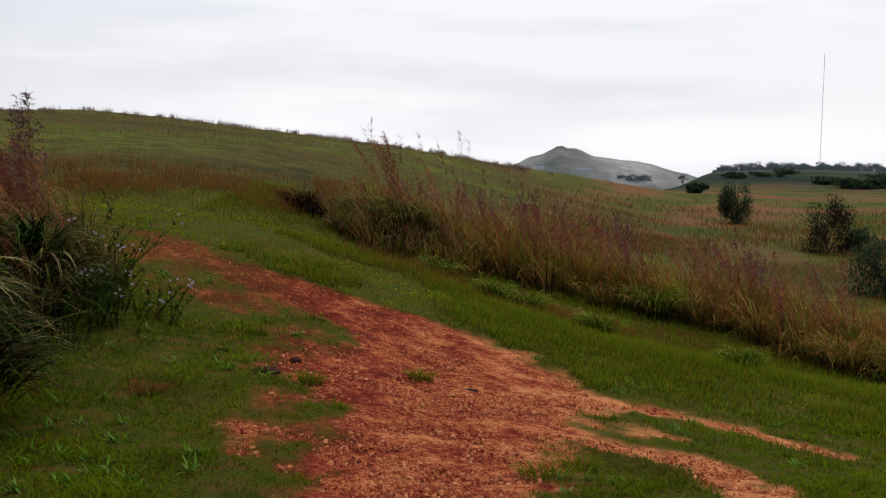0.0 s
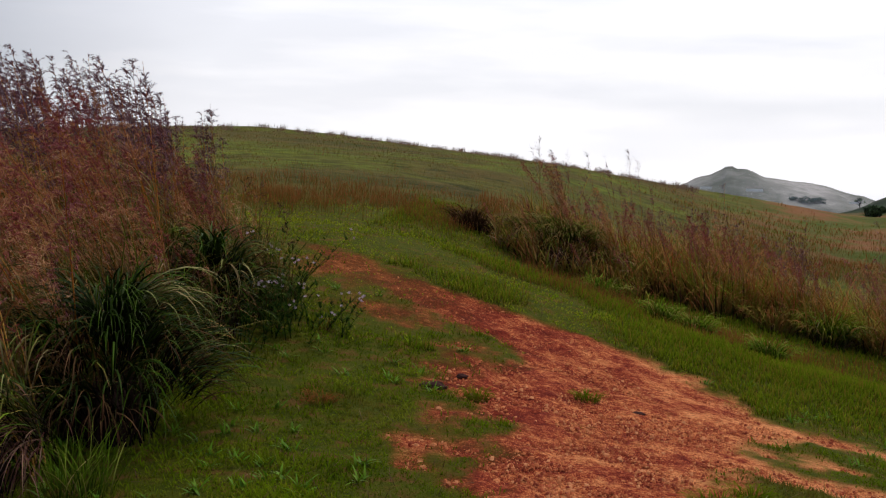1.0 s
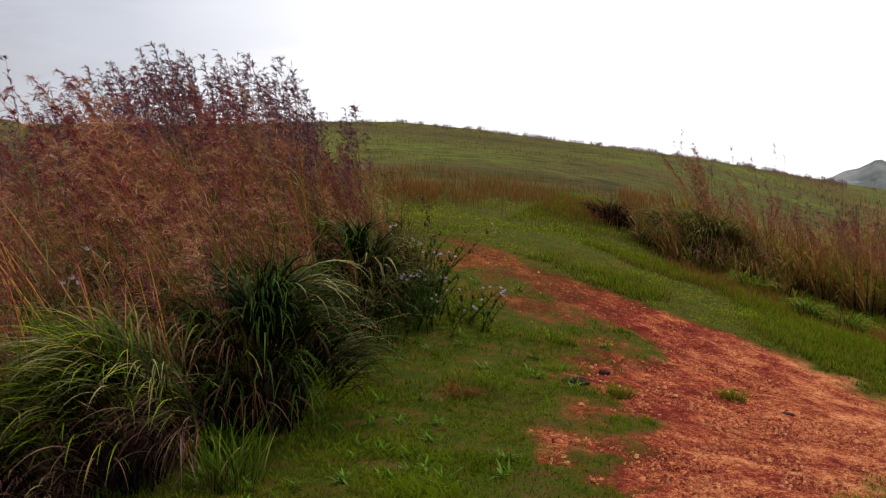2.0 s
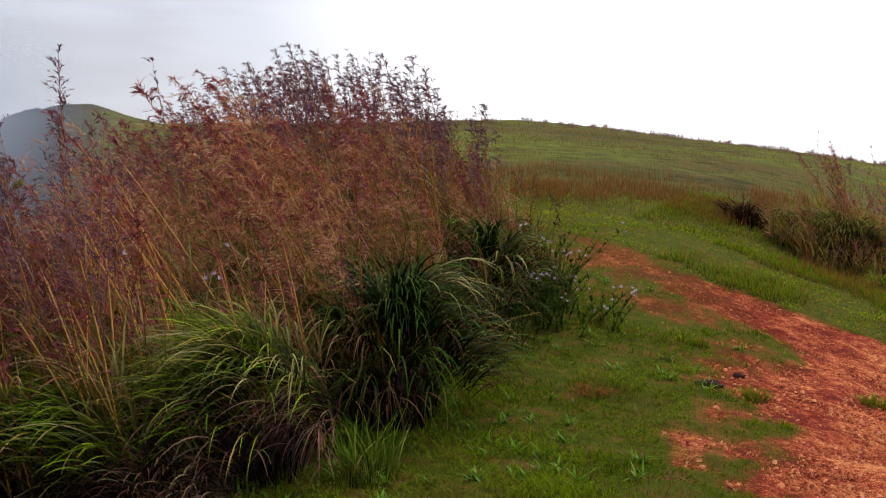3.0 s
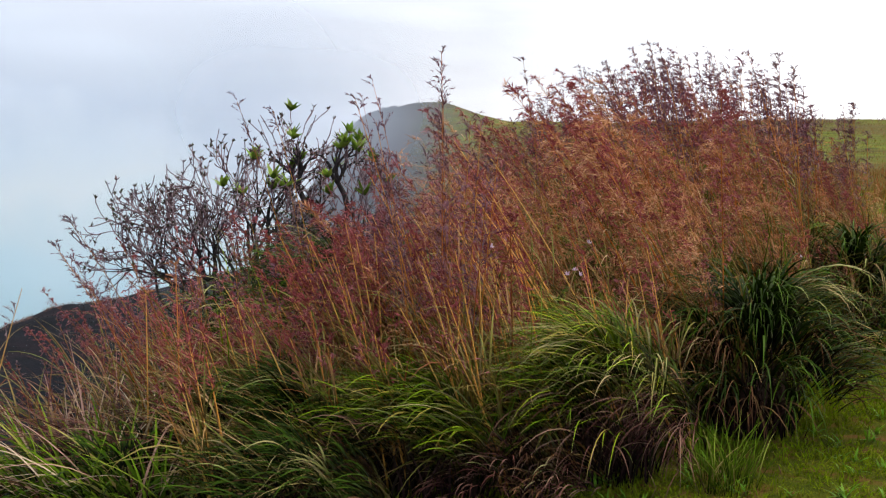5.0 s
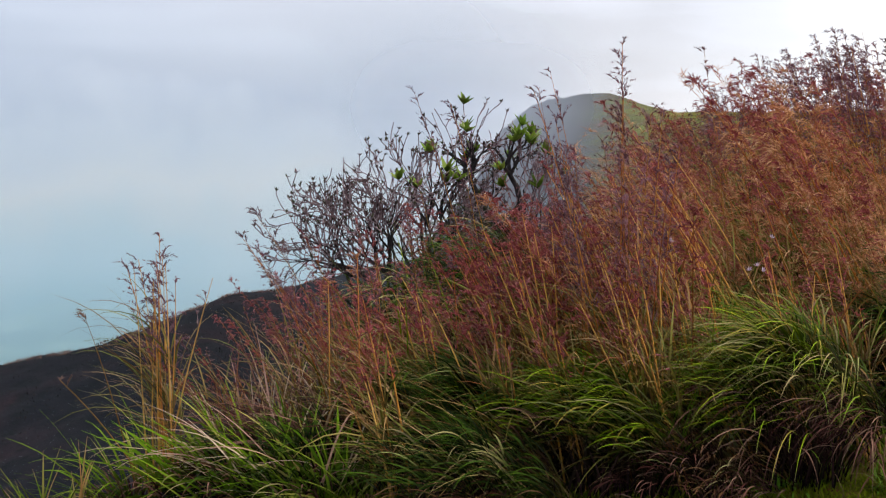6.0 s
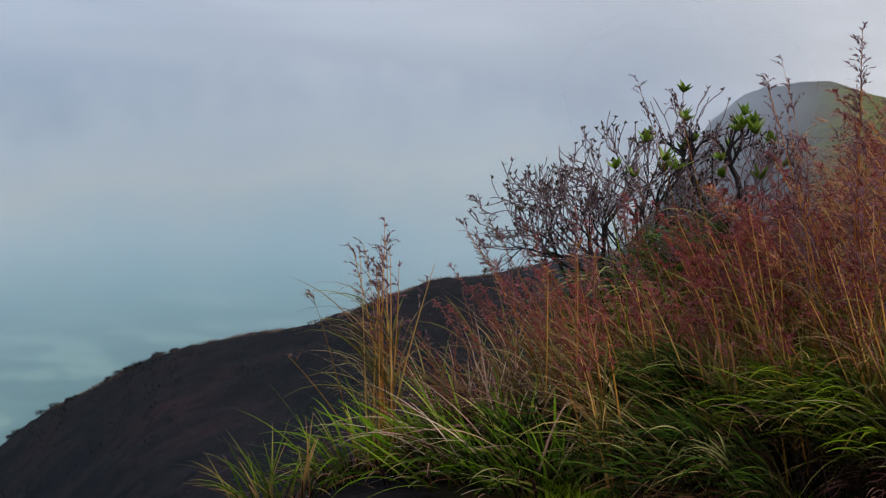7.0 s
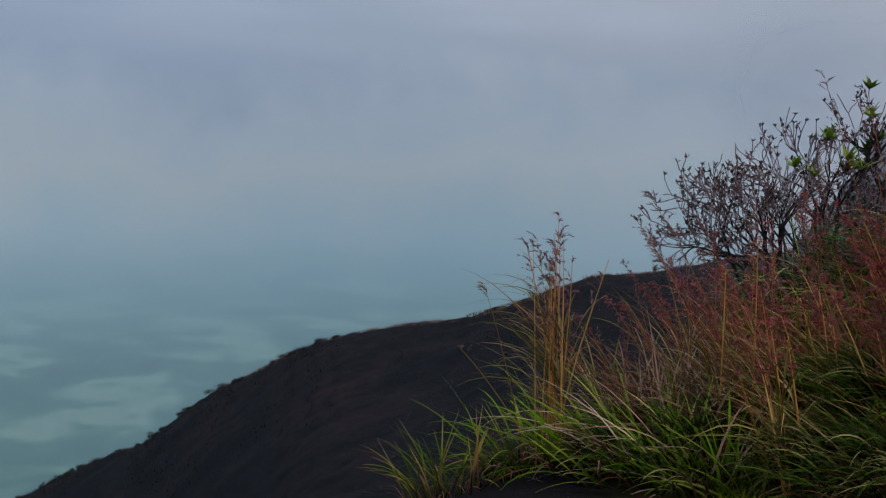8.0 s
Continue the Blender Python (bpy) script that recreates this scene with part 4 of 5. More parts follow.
def mound(seed, cx, cy, radius, height, leaves, label, mat=None, skirt=200, toward=0.0, comb=0.0, width=1.0, pale=0.12, cover=80, group="drooping tussocks beside the track"):
    """An old tussock: a dome of leaves that bend over and hang down its flanks, withered underneath in colours darkened
    for shade.
    comb: how far the wind lays them all towards one bearing; cover: how far down the dome they spring from, in degrees."""
    rng = np.random.default_rng(seed)
    ob = thing("grass_tussock", (cx, cy, float(ground_z(cx, cy))), label, "grass tussock", group)

    def shell(n, low, high, scale=1.0):
        round_, down = rng.uniform(0, 6.28, n), np.radians(rng.uniform(low, high, n))
        at = np.stack([radius * scale * np.sin(down) * np.cos(round_), radius * scale * np.sin(down) * np.sin(round_), height * (0.2 + 0.66 * np.cos(down)) * rng.uniform(0.8, 1.0, n)], -1)
        at[:, 2] += seated(cx, cy, at[:, 0], at[:, 1])[:, 2]
        way = np.stack([np.cos(round_) + comb * math.cos(toward), np.sin(round_) + comb * math.sin(toward)], -1)
        return at, np.arctan2(way[:, 1], way[:, 0]) + rng.normal(0, 0.35, n), down

    # tufts of leaves bend alike
    def lay(n, low, high, long, broad, droop, scale=1.0):
        m = max(6, n // 9)
        at, way, down = shell(m, low, high, scale)
        pick = rng.integers(0, m, n)
        base = at[pick] + rng.normal(0, 0.035, (n, 3))
        return strips(base, rng.uniform(long[0], long[1], n) * height, rng.uniform(broad[0], broad[1], n) * width, way[pick] + rng.normal(0, 0.3, n), 0.3 + 0.14 * comb + 0.45 * down[pick] * rng.uniform(0.5, 1.2, n),
                      np.clip(rng.uniform(droop[0], droop[1], n) - 0.4 * down[pick] - 0.35 * comb, 0.3, 3.0), 8, rng.uniform(-0.5, 0.5, n), late=1.25)
    joined("leaves", [lay(leaves, 0, cover, (0.4, 0.85), (0.006, 0.011), (1.7, 2.9))], mat or TUSSOCK, ob)
    n = max(8, int(leaves * pale))
    joined("hanging_leaves", [lay(n, 5, cover, (0.55, 0.95), (0.007, 0.012), (2.1, 3.0), 1.03)], HANGING, ob)
    # the withered skirt hangs to the ground; SHADED mounds get a shade-dark one
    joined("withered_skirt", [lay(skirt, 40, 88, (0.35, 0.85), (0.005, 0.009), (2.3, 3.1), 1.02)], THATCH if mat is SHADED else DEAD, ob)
    # near-black leaves paint the shaded hollow in the middle
    n = leaves // 4
    ox, oy = disc(rng, n, radius * 0.6)
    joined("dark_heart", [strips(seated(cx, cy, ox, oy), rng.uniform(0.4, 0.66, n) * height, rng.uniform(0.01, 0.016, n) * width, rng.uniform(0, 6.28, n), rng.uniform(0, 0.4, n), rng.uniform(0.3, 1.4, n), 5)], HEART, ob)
    return ob


def tussock(seed, cx, cy, radius, leaves, length, label, mat=None, dead=0.35, lean=0.0, toward=0.0, group="drooping tussocks beside the track", width=1.0, droop=(2.0, 3.0), hang=1.0, scatter=0.45, tilt=0.0):
    """A mound of leaves that rise, arch over and hang, above a dark withered skirt."""
    rng = np.random.default_rng(seed)
    ob = thing("grass_tussock", (cx, cy, float(ground_z(cx, cy))), label, "grass tussock", group)
    ox, oy = disc(rng, leaves, radius * 0.72)
    out_dir = np.arctan2(oy, ox) + rng.normal(0, scatter, leaves)
    if lean:
        out_dir = np.arctan2(np.sin(out_dir) + lean * math.sin(toward), np.cos(out_dir) + lean * math.cos(toward))
    far = np.hypot(ox, oy) / (radius * 0.72)
    # leaves stand together in tufts of one bearing and bend
    tuft = rng.integers(0, max(6, leaves // 25), leaves)
    sway = rng.normal(0, 1, leaves)[tuft % leaves]
    joined("leaves", [strips(seated(cx, cy, ox, oy), rng.uniform(0.55, 1.1, leaves) * length, rng.uniform(0.006, 0.011, leaves) * width, out_dir + 0.35 * sway,
                             0.03 + tilt * rng.uniform(0.3, 1.4, leaves) + 0.42 * far * rng.uniform(0.4, 1.2, leaves), np.clip(rng.uniform(droop[0], droop[1], leaves) + 0.25 * sway, 0.2, 3.1), 8,
                             rng.uniform(-0.6, 0.6, leaves), late=1.8 if droop[0] >= 2 else 1.0)], mat or TUSSOCK, ob)
    if mat is None:
        n = max(6, int(leaves * hang / 12))
        ox, oy = disc(rng, n, radius * 0.7)
        joined("hanging_leaves", [strips(seated(cx, cy, ox, oy), rng.uniform(0.85, 1.2, n) * length, rng.uniform(0.006, 0.010, n) * width, np.arctan2(oy, ox) + rng.normal(0, 0.5, n),
                                         rng.uniform(0.1, 0.45, n), rng.uniform(2.3, 3.0, n), 9, rng.uniform(-0.5, 0.5, n), late=1.7)], HANGING, ob)
    n = int(leaves * dead)
    ox, oy = disc(rng, n, radius * 0.9)
    out_dir = np.arctan2(oy, ox) + rng.normal(0, 0.4, n)
    joined("withered_skirt", [strips(seated(cx, cy, ox, oy), rng.uniform(0.3, 0.62, n) * length, rng.uniform(0.005, 0.009, n) * width, out_dir, rng.uniform(0.1, 0.6, n),
                                     rng.uniform(1.6, 2.7, n), 6, late=1.5)], DEAD, ob)
    return ob


# ---------------------------------------------------------------- the bank of tall grass along the brink
BANK = "tall grasses on the bank"
LEFTWARD = math.radians(212)
bank_rng = np.random.default_rng(20)


BANK_TOP = [(-64, -9.5), (-58, -8.0), (-52, -6.4), (-46, -4.4), (-42, -2.2), (-38, -0.6), (-35, 1.0), (-32, 3.4), (-28, 4.6), (-24, 3.9), (-21, 2.1), (-19, 0.2), (-16, -1.4)]


def bank():
    """Clumps over the bank; their tops follow its rounded crown."""
    spots = []
    rng = bank_rng
    for i in range(9000):
        y = rng.uniform(3.6, 12.8)
        right = np.interp(y, [3.6, 4.6, 5.5, 8.5, 10.5, 12.8], [-4.3, -3.9, -3.7, -3.7, -3.8, -5.2])
        left = np.interp(y, [3.6, 5.0, 8.0, 12.8], [-5.3, -6.4, -7.4, -9.0])
        x = rng.uniform(left, right)
        if all((x - a) ** 2 + (y - b) ** 2 > 0.5 ** 2 for a, b in spots):
            spots.append((x, y))
        if len(spots) >= 88:
            break
    for i, (x, y) in enumerate(spots):
        dx, dy = x - EYE[0], y - EYE[1]
        r, az = math.hypot(dx, dy), math.degrees(math.atan2(dx, dy))
        top = 1.5 + r * math.tan(radians(table(BANK_TOP, az))) - float(ground_z(x, y))
        top = min(2.6, max(0.85, top))
        deep = y > 7.8
        brink = az < -42
        if az < -46.5 and r > float(table(EDGE, az)) + 0.6:
            continue
        if -47 < az < -40.5 and y > 4.4 and rng.uniform() < 0.5:
            continue
        purple = rng.uniform() < (0.75 if deep else 0.4)
        many = rng.integers(6, 10) if brink else rng.integers(9, 14) if deep else rng.integers(13, 19)
        sorts = (("pink", "purple", "pink") if brink else ("purple", "purple", "pink") if purple and deep
                 else ("pink", "pink", "tawny") if purple or az < -38 else ("tawny", "tawny", "pink"))
        x, y = x + 0.24 * top, y + 0.15 * top
        tall_clump(200 + i, x, y, rng.uniform(0.15, 0.38), many, (top * (0.55 if deep else 0.42), top * 1.0), LEFTWARD,
                   rng.integers(16, 30) if brink else rng.integers(80, 150), sorts,
                   "%s seeding grass with %s plumes on orange stems" % ("sparse" if brink else "dense", "purple-red" if purple or brink else "tawny pink"), BANK, 1.0 if brink else max(1.0, 0.62 * top),
                   thatch=0.3 if brink else 0.6, leaf_mat=TUSSOCK if brink else None, own_leaves=6 if brink else 9)


bank()


def front_stalks():
    """Loose stalks that lean out in front of the bank, among the tussocks."""
    rng = np.random.default_rng(33)
    for i in range(11):
        y = rng.uniform(4.2, 6.4)
        x = -0.9 * y + rng.uniform(-1.0, 0.1)
        r, az = math.hypot(x - EYE[0], y - EYE[1]), math.degrees(math.atan2(x - EYE[0], y - EYE[1]))
        top = min(1.7, 1.5 + r * math.tan(radians(table(BANK_TOP, az) - 1.6)) - float(ground_z(x, y)))
        tall_clump(3300 + i, x + 0.3, y + 0.15, 0.25, rng.integers(8, 13), (top * 0.7, top * 1.05), LEFTWARD, 20, ("pink", "purple", "pink") if az < -40 else ("pink", "pink", "tawny"),
                   "loose leaning grass stalks with purple-red plumes on orange stems", BANK, 0.8, thatch=0, own_leaves=7)


front_stalks()

# single stalks that stand clear of the bank
SINGLE = "single stalks above the bank"


def lone_stalk(seed, x, y, top, heading, lean, branches, label, mat=None, start=0.68, reach=0.12, more=1, spread=0.04, radius=0.0028, loose=1.0, leafy=0):
    """x, y and top: where the first stalk's tip is."""
    rng = np.random.default_rng(seed)
    z = float(ground_z(x, y))
    x, y = x - lean * (top - z) * math.cos(heading), y - lean * (top - z) * math.sin(heading)
    z = float(ground_z(x, y))
    ob = thing("grass_stalk", (x, y, z), label, "grass stalk", SINGLE)
    ox, oy = disc(rng, more, spread)
    for i in range(more):
        h = (top - z) * (1.0 if i == 0 else rng.uniform(0.65, 0.95))
        stem, head = stalk_arrays(rng, h, lean + (rng.normal(0.1, 0.15) * loose if i else 0), start, branches if i == 0 else max(2, branches * 2 // 3), reach * 1.2, 12, 0.024, 1.0, 0.0062, radius)
        turn = Matrix.Rotation(heading + (rng.normal(0, 0.5) if i else 0), 4, "Z")
        place = (0, 0, 0) if i == 0 else (ox[i], oy[i], float(ground_z(x + ox[i], y + oy[i])) - z)
        a = part("stem", [stem], CANE if radius > 0.004 else STEM, ob)
        a.matrix_basis = Matrix.Translation(place) @ turn
        tagged(part("plume", head, mat or PLUME, a), kind="stuff")
        if leafy:
            t = rng.uniform(0.1, 0.6, leafy)
            push = lean * h * (0.78 * t + 0.22 * t ** 2.4)
            joined("cane_leaves", [strips(np.stack([push, 0 * t, h * t], -1), rng.uniform(0.25, 0.65, leafy), rng.uniform(0.006, 0.012, leafy), rng.normal(0.2, 1.0, leafy), rng.uniform(0.2, 0.7, leafy),
                                          rng.uniform(0.6, 1.9, leafy), 6, rng.uniform(-0.6, 0.6, leafy))], CANE_LEAF, a)
    return ob


lone_stalk(301, -3.84, 4.38, 1.92, 3.4, 0.04, 54, "tall purple-red seeding stalk rising clear of the bank", DEEP, 0.42, 0.15, 12, 0.2, 0.0038, leafy=3)
lone_stalk(302, -4.23, 5.67, 1.97, 3.4, 0.16, 13, "thin nodding grass stalk rising clear of the bank", DEEP, 0.72, 0.12)
lone_stalk(303, -4.75, 4.8, 1.72, 3.4, 0.2, 13, "thin nodding grass stalk rising clear of the bank", DEEP, 0.7, 0.12, 3, 0.2)
lone_stalk(309, -4.4, 4.5, 1.78, 3.4, 0.25, 15, "thin nodding grass stalk rising clear of the bank", DEEP, 0.66, 0.13, 3, 0.15)
lone_stalk(304, -5.30, 2.68, 0.93, 3.4, 0.02, 15, "upright orange grass stalks with purple heads at the brink", DEEP, 0.55, 0.11, 15, 0.12, 0.0042, 0.6, 7)
lone_stalk(305, -5.5, 2.33, 0.54, 4.1, 0.28, 5, "slender stalk with one small seed head", BLEACHED, 0.92, 0.07)
lone_stalk(306, -5.62, 1.92, 0.24, 4.15, 0.75, 2, "slender leaning stalk at the brink", BLEACHED, 0.92, 0.05)
lone_stalk(307, -4.72, 3.28, 0.72, 3.9, 0.03, 4, "pale bare upright grass stalk", TAWNY, 0.9, 0.06, 1, 0.1, 0.0042, leafy=4)
lone_stalk(308, -4.6, 3.36, 0.86, 3.9, 0.04, 8, "pale upright grass stalk with a thin plume", TAWNY, 0.78, 0.09, 1, 0.1, 0.0042, leafy=4)
lone_stalk(312, -5.23, 4.29, 1.66, 3.95, 0.3, 18, "thin nodding grass stalk rising beside the shrub", DEEP, 0.72, 0.12, 1, 0.1, 0.003)
lone_stalk(313, -5.72, 3.36, 0.98, 3.95, 0.55, 30, "purple seeding stalk leaning out below the shrub", DEEP, 0.5, 0.13, 5, 0.2, 0.003)
lone_stalk(314, -4.95, 4.3, 1.62, 3.95, 0.25, 16, "thin nodding grass stalk rising beside the shrub", DEEP, 0.7, 0.12, 2, 0.15, 0.003)
lone_stalk(310, -5.0, 3.4, 0.85, 3.4, 0.25, 14, "leaning pink seeding stalk at the brink", PLUME, 0.55, 0.14, 6, 0.25)
lone_stalk(311, -5.3, 3.9, 0.95, 3.4, 0.3, 14, "leaning pink seeding stalk at the brink", PLUME, 0.55, 0.14, 7, 0.3)

# stout orange canes that lean out of the bank, in bunches
cane_rng = np.random.default_rng(35)
for i in range(34):
    k = i / 33
    x, y = -3.35 - 1.25 * k + cane_rng.normal(0, 0.12), 5.35 - 1.3 * k + cane_rng.uniform(-0.1, 0.75)
    tall, lean, turn = (1.5 - 0.55 * k) * cane_rng.uniform(0.8, 1.12), cane_rng.uniform(0.34, 0.62), LEFTWARD + cane_rng.normal(0, 0.2)
    lone_stalk(340 + i, x + lean * tall * math.cos(turn), y + lean * tall * math.sin(turn), float(ground_z(x, y)) + tall, turn, lean, 15, "stout orange cane leaning out of the bank", PLUME, 0.62, 0.12,
               int(cane_rng.integers(2, 5)), 0.1, 0.0055, 0.6, 11)

for i, (x, y, tall) in enumerate([(-3.4, 4.35, 1.15), (-3.62, 4.55, 1.3), (-3.9, 4.2, 1.2), (-4.1, 4.35, 1.25), (-3.5, 4.32, 1.0), (-3.02, 5.55, 0.95), (-3.1, 5.7, 1.1), (-4.6, 3.6, 0.8), (-4.08, 3.2, 0.75), (-3.3, 4.75, 1.05), (-3.7, 4.0, 0.85), (-3.95, 3.85, 0.9), (-4.3, 3.7, 0.85), (-3.2, 5.2, 1.1), (-3.5, 4.75, 1.2)]):
    lone_stalk(380 + i, x + 0.2 * tall * math.cos(LEFTWARD), y + 0.2 * tall * math.sin(LEFTWARD), float(ground_z(x, y)) + tall, LEFTWARD, 0.2, 15, "stout orange cane standing among the green tussocks", PLUME, 0.66, 0.11,
               5, 0.12, 0.0055, 0.8, 16)
tussock(423, -3.42, 4.25, 0.12, 46, 0.72, "upright green and orange tuft between the tussocks", FRESH, 0.3, 0.3, LEFTWARD, BANK, 1.5, (0.1, 0.7), scatter=1.2)

# drooping tussocks between the bank and the lawn
HALF = "green tussock half hidden by tawny grass"
# mounds in SHADED have their shade painted into the leaf colour
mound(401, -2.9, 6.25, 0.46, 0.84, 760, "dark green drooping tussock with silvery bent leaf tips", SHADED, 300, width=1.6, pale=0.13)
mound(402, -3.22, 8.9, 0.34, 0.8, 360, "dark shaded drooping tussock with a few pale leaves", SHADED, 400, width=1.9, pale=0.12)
mound(403, -3.12, 4.95, 0.48, 0.76, 1100, "broad green tussock arching over a dark withered skirt", None, 600, LEFTWARD, 1.3, 1.0, 0.2, 66)
mound(404, -3.62, 4.1, 0.5, 0.54, 800, "deep green tussock with long leaves combed by the wind", None, 260, LEFTWARD, 2.0, 1.3, 0.12, 58)
mound(405, -4.2, 3.75, 0.5, 0.52, 800, "shade-toned tussock with orange and withered leaves", SHADED, 260, LEFTWARD, 2.0, 1.3, 0.12, 62)
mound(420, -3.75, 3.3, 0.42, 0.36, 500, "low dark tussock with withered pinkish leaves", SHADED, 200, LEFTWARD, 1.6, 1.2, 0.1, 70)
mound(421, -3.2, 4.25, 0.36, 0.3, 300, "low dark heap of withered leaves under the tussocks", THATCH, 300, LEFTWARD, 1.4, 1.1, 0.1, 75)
# extra mound, added to darken the ground beneath the bright leaves
mound(424, -4.5, 2.95, 0.5, 0.26, 300, "low shade-toned tussock added to darken the ground at the brink", SHADED, 200, LEFTWARD, 1.0, 1.3, 0.05, 80)
tussock(406, -4.6, 2.75, 0.5, 150, 0.6, "bright green tussock of broad leaves at the brink", FRESH, 0.4, 1.3, math.pi, width=2.2, droop=(0.3, 2.0), scatter=0.9, tilt=0.6)
tussock(416, -4.25, 2.95, 0.45, 130, 0.58, "green tussock of broad leaves mixed with straw", FRESH, 0.4, 1.3, math.pi, width=1.9, droop=(0.3, 2.0), scatter=0.9, tilt=0.6)
tussock(417, -5.05, 3.3, 0.5, 60, 0.7, "loose tuft of pale straw at the brink", STRAW, 0.3, 0.8, math.pi, width=1.2, droop=(0.3, 1.8), scatter=1.4)
tussock(407, -5.3, 2.55, 0.26, 110, 0.65, "small pale green tussock at the brink", FRESH, 0.9, 0.5, math.pi, width=1.4, droop=(0.3, 1.9), scatter=1.0, tilt=0.5)
tussock(410, -2.56, 5.15, 0.22, 130, 0.42, "small fresh green tuft at the lawn's edge", FRESH, 0.1, width=0.75, droop=(0.2, 1.2), scatter=1.2)
tussock(418, -4.55, 2.95, 0.5, 70, 0.85, "loose pale straws arching over the green leaves", STRAW, 0.0, 1.0, math.pi, width=1.25, droop=(0.6, 1.9), scatter=1.0, tilt=0.5)
mound(408, -3.7, 8.9, 0.4, 0.8, 320, HALF, None, 120, LEFTWARD, 0.8, 1.1, 0.3)
mound(409, -4.3, 6.9, 0.45, 0.85, 360, HALF, BANK_LEAF, 120, LEFTWARD, 1.0, 1.1, 0.3)
mound(411, -4.9, 4.6, 0.45, 0.7, 400, "straw and green tussock half hidden by tawny grass", BANK_LEAF, 120, LEFTWARD, 1.2, 1.1, 0.3)
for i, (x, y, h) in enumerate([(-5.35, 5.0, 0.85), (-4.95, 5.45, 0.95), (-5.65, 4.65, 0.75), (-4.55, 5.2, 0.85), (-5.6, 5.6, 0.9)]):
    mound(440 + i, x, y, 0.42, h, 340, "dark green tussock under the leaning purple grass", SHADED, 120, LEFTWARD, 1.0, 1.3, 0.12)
mound(412, -3.75, 7.3, 0.4, 0.85, 360, HALF, BANK_LEAF, 120, LEFTWARD, 1.0, 1.1, 0.3)
mound(415, -4.1, 5.8, 0.42, 0.8, 420, "straw and green tussock half hidden by tawny grass", BANK_LEAF, 120, LEFTWARD, 1.2, 1.1, 0.3)
mound(419, -3.4, 7.6, 0.36, 0.7, 240, HALF, SHADED, 200, LEFTWARD, 0.8, 1.7, 0.12)

# green and straw leaves standing among the canes
for i, (x, y, n, long) in enumerate([(-3.4, 6.75, 200, 0.95), (-3.6, 7.2, 200, 1.05), (-4.05, 5.2, 200, 0.9), (-4.35, 5.5, 180, 0.9), (-3.72, 5.1, 200, 0.85), (-3.3, 7.3, 90, 0.8)]):
    tussock(450 + i, x, y, 0.42, n, long, "loose green and straw leaves standing among the canes", BANK_LEAF if i % 2 else FRESH, 0.2, 0.7, LEFTWARD, BANK, 1.2, (0.5, 1.9), scatter=1.0, tilt=0.35)

# pink plumes leaning over the brink
for i, (x, y, top) in enumerate([(-5.3, 3.65, 0.95), (-4.9, 4.05, 1.1), (-5.55, 4.2, 0.95), (-4.75, 3.5, 0.8), (-5.1, 3.2, 0.7), (-4.3, 4.3, 1.1), (-4.45, 3.75, 0.9), (-4.75, 3.6, 0.85), (-4.2, 4.0, 1.0), (-3.95, 4.4, 1.05), (-4.55, 4.1, 1.0), (-3.6, 4.6, 1.05)]):
    tall_clump(3500 + i, x, y, 0.2, 8, (top * 0.6, top), LEFTWARD, 20, ("pink", "pink", "pink", "purple"), "sparse pink seeding grass leaning over the brink", BANK, 0.7, thatch=0.3, own_leaves=7)

tussock(422, -5.05, 2.0, 0.26, 60, 0.5, "thin bleached and green tuft at the brink", BANK_LEAF, 0.6, 0.6, 4.1, BANK, 1.2, (0.2, 1.4), scatter=1.2, tilt=0.3)
# withered straws arching over the tussocks
for i, (x, y, n, long) in enumerate([(-3.5, 4.55, 130, 0.75), (-4.0, 4.05, 160, 0.8), (-4.45, 3.6, 140, 0.8), (-3.2, 4.9, 90, 0.8), (-3.75, 3.65, 130, 0.9), (-4.75, 3.3, 150, 0.9), (-3.75, 4.4, 170, 1.0), (-3.95, 3.75, 190, 1.0), (-4.2, 4.1, 200, 1.0), (-3.35, 4.7, 150, 0.95)]):
    tussock(430 + i, x, y, 0.4, n, long, "loose withered straws arching over the green tussocks", DEAD if i % 3 == 2 else CANE_LEAF, 0.0, 1.6, LEFTWARD, BANK, 1.3, (0.5, 1.8), scatter=0.9, tilt=0.42)

# tawny grass leaning over the flank of the bank
for i, (x, y, top) in enumerate([(-3.35, 5.75, 1.0), (-3.5, 6.5, 1.25), (-3.3, 7.0, 1.2), (-3.55, 7.7, 1.5), (-3.45, 8.3, 1.45), (-3.6, 9.4, 1.6), (-3.75, 5.3, 1.05), (-3.5, 10.1, 1.5), (-3.9, 6.2, 1.35), (-3.2, 9.6, 1.3), (-3.25, 8.6, 1.2), (-3.15, 10.3, 1.1), (-3.55, 10.7, 1.35), (-3.75, 11.3, 1.5), (-3.3, 9.2, 1.1)]):
    tall_clump(3400 + i, x, y, 0.24, 10, (top * 0.55, top), LEFTWARD, 110, ("tawny", "tawny", "pink"), "tawny seeding grass leaning over the flank of the bank", BANK, 0.8, thatch=0.4, own_leaves=9)

# ---------------------------------------------------------------- the row of tall grass beyond the track
ROW = "tall grasses beyond the track"
ROW_LEAF = blade_mat("row_leaves", [(0.15, 0.22, 0.02), (0.4, 0.13, 0.05), (0.26, 0.33, 0.04), (0.5, 0.26, 0.08), (0.52, 0.16, 0.065), (0.2, 0.29, 0.03)], (0.06, 0.05, 0.012), 0.5, 0.12, 0.5, 0.0)
row_rng = np.random.default_rng(40)


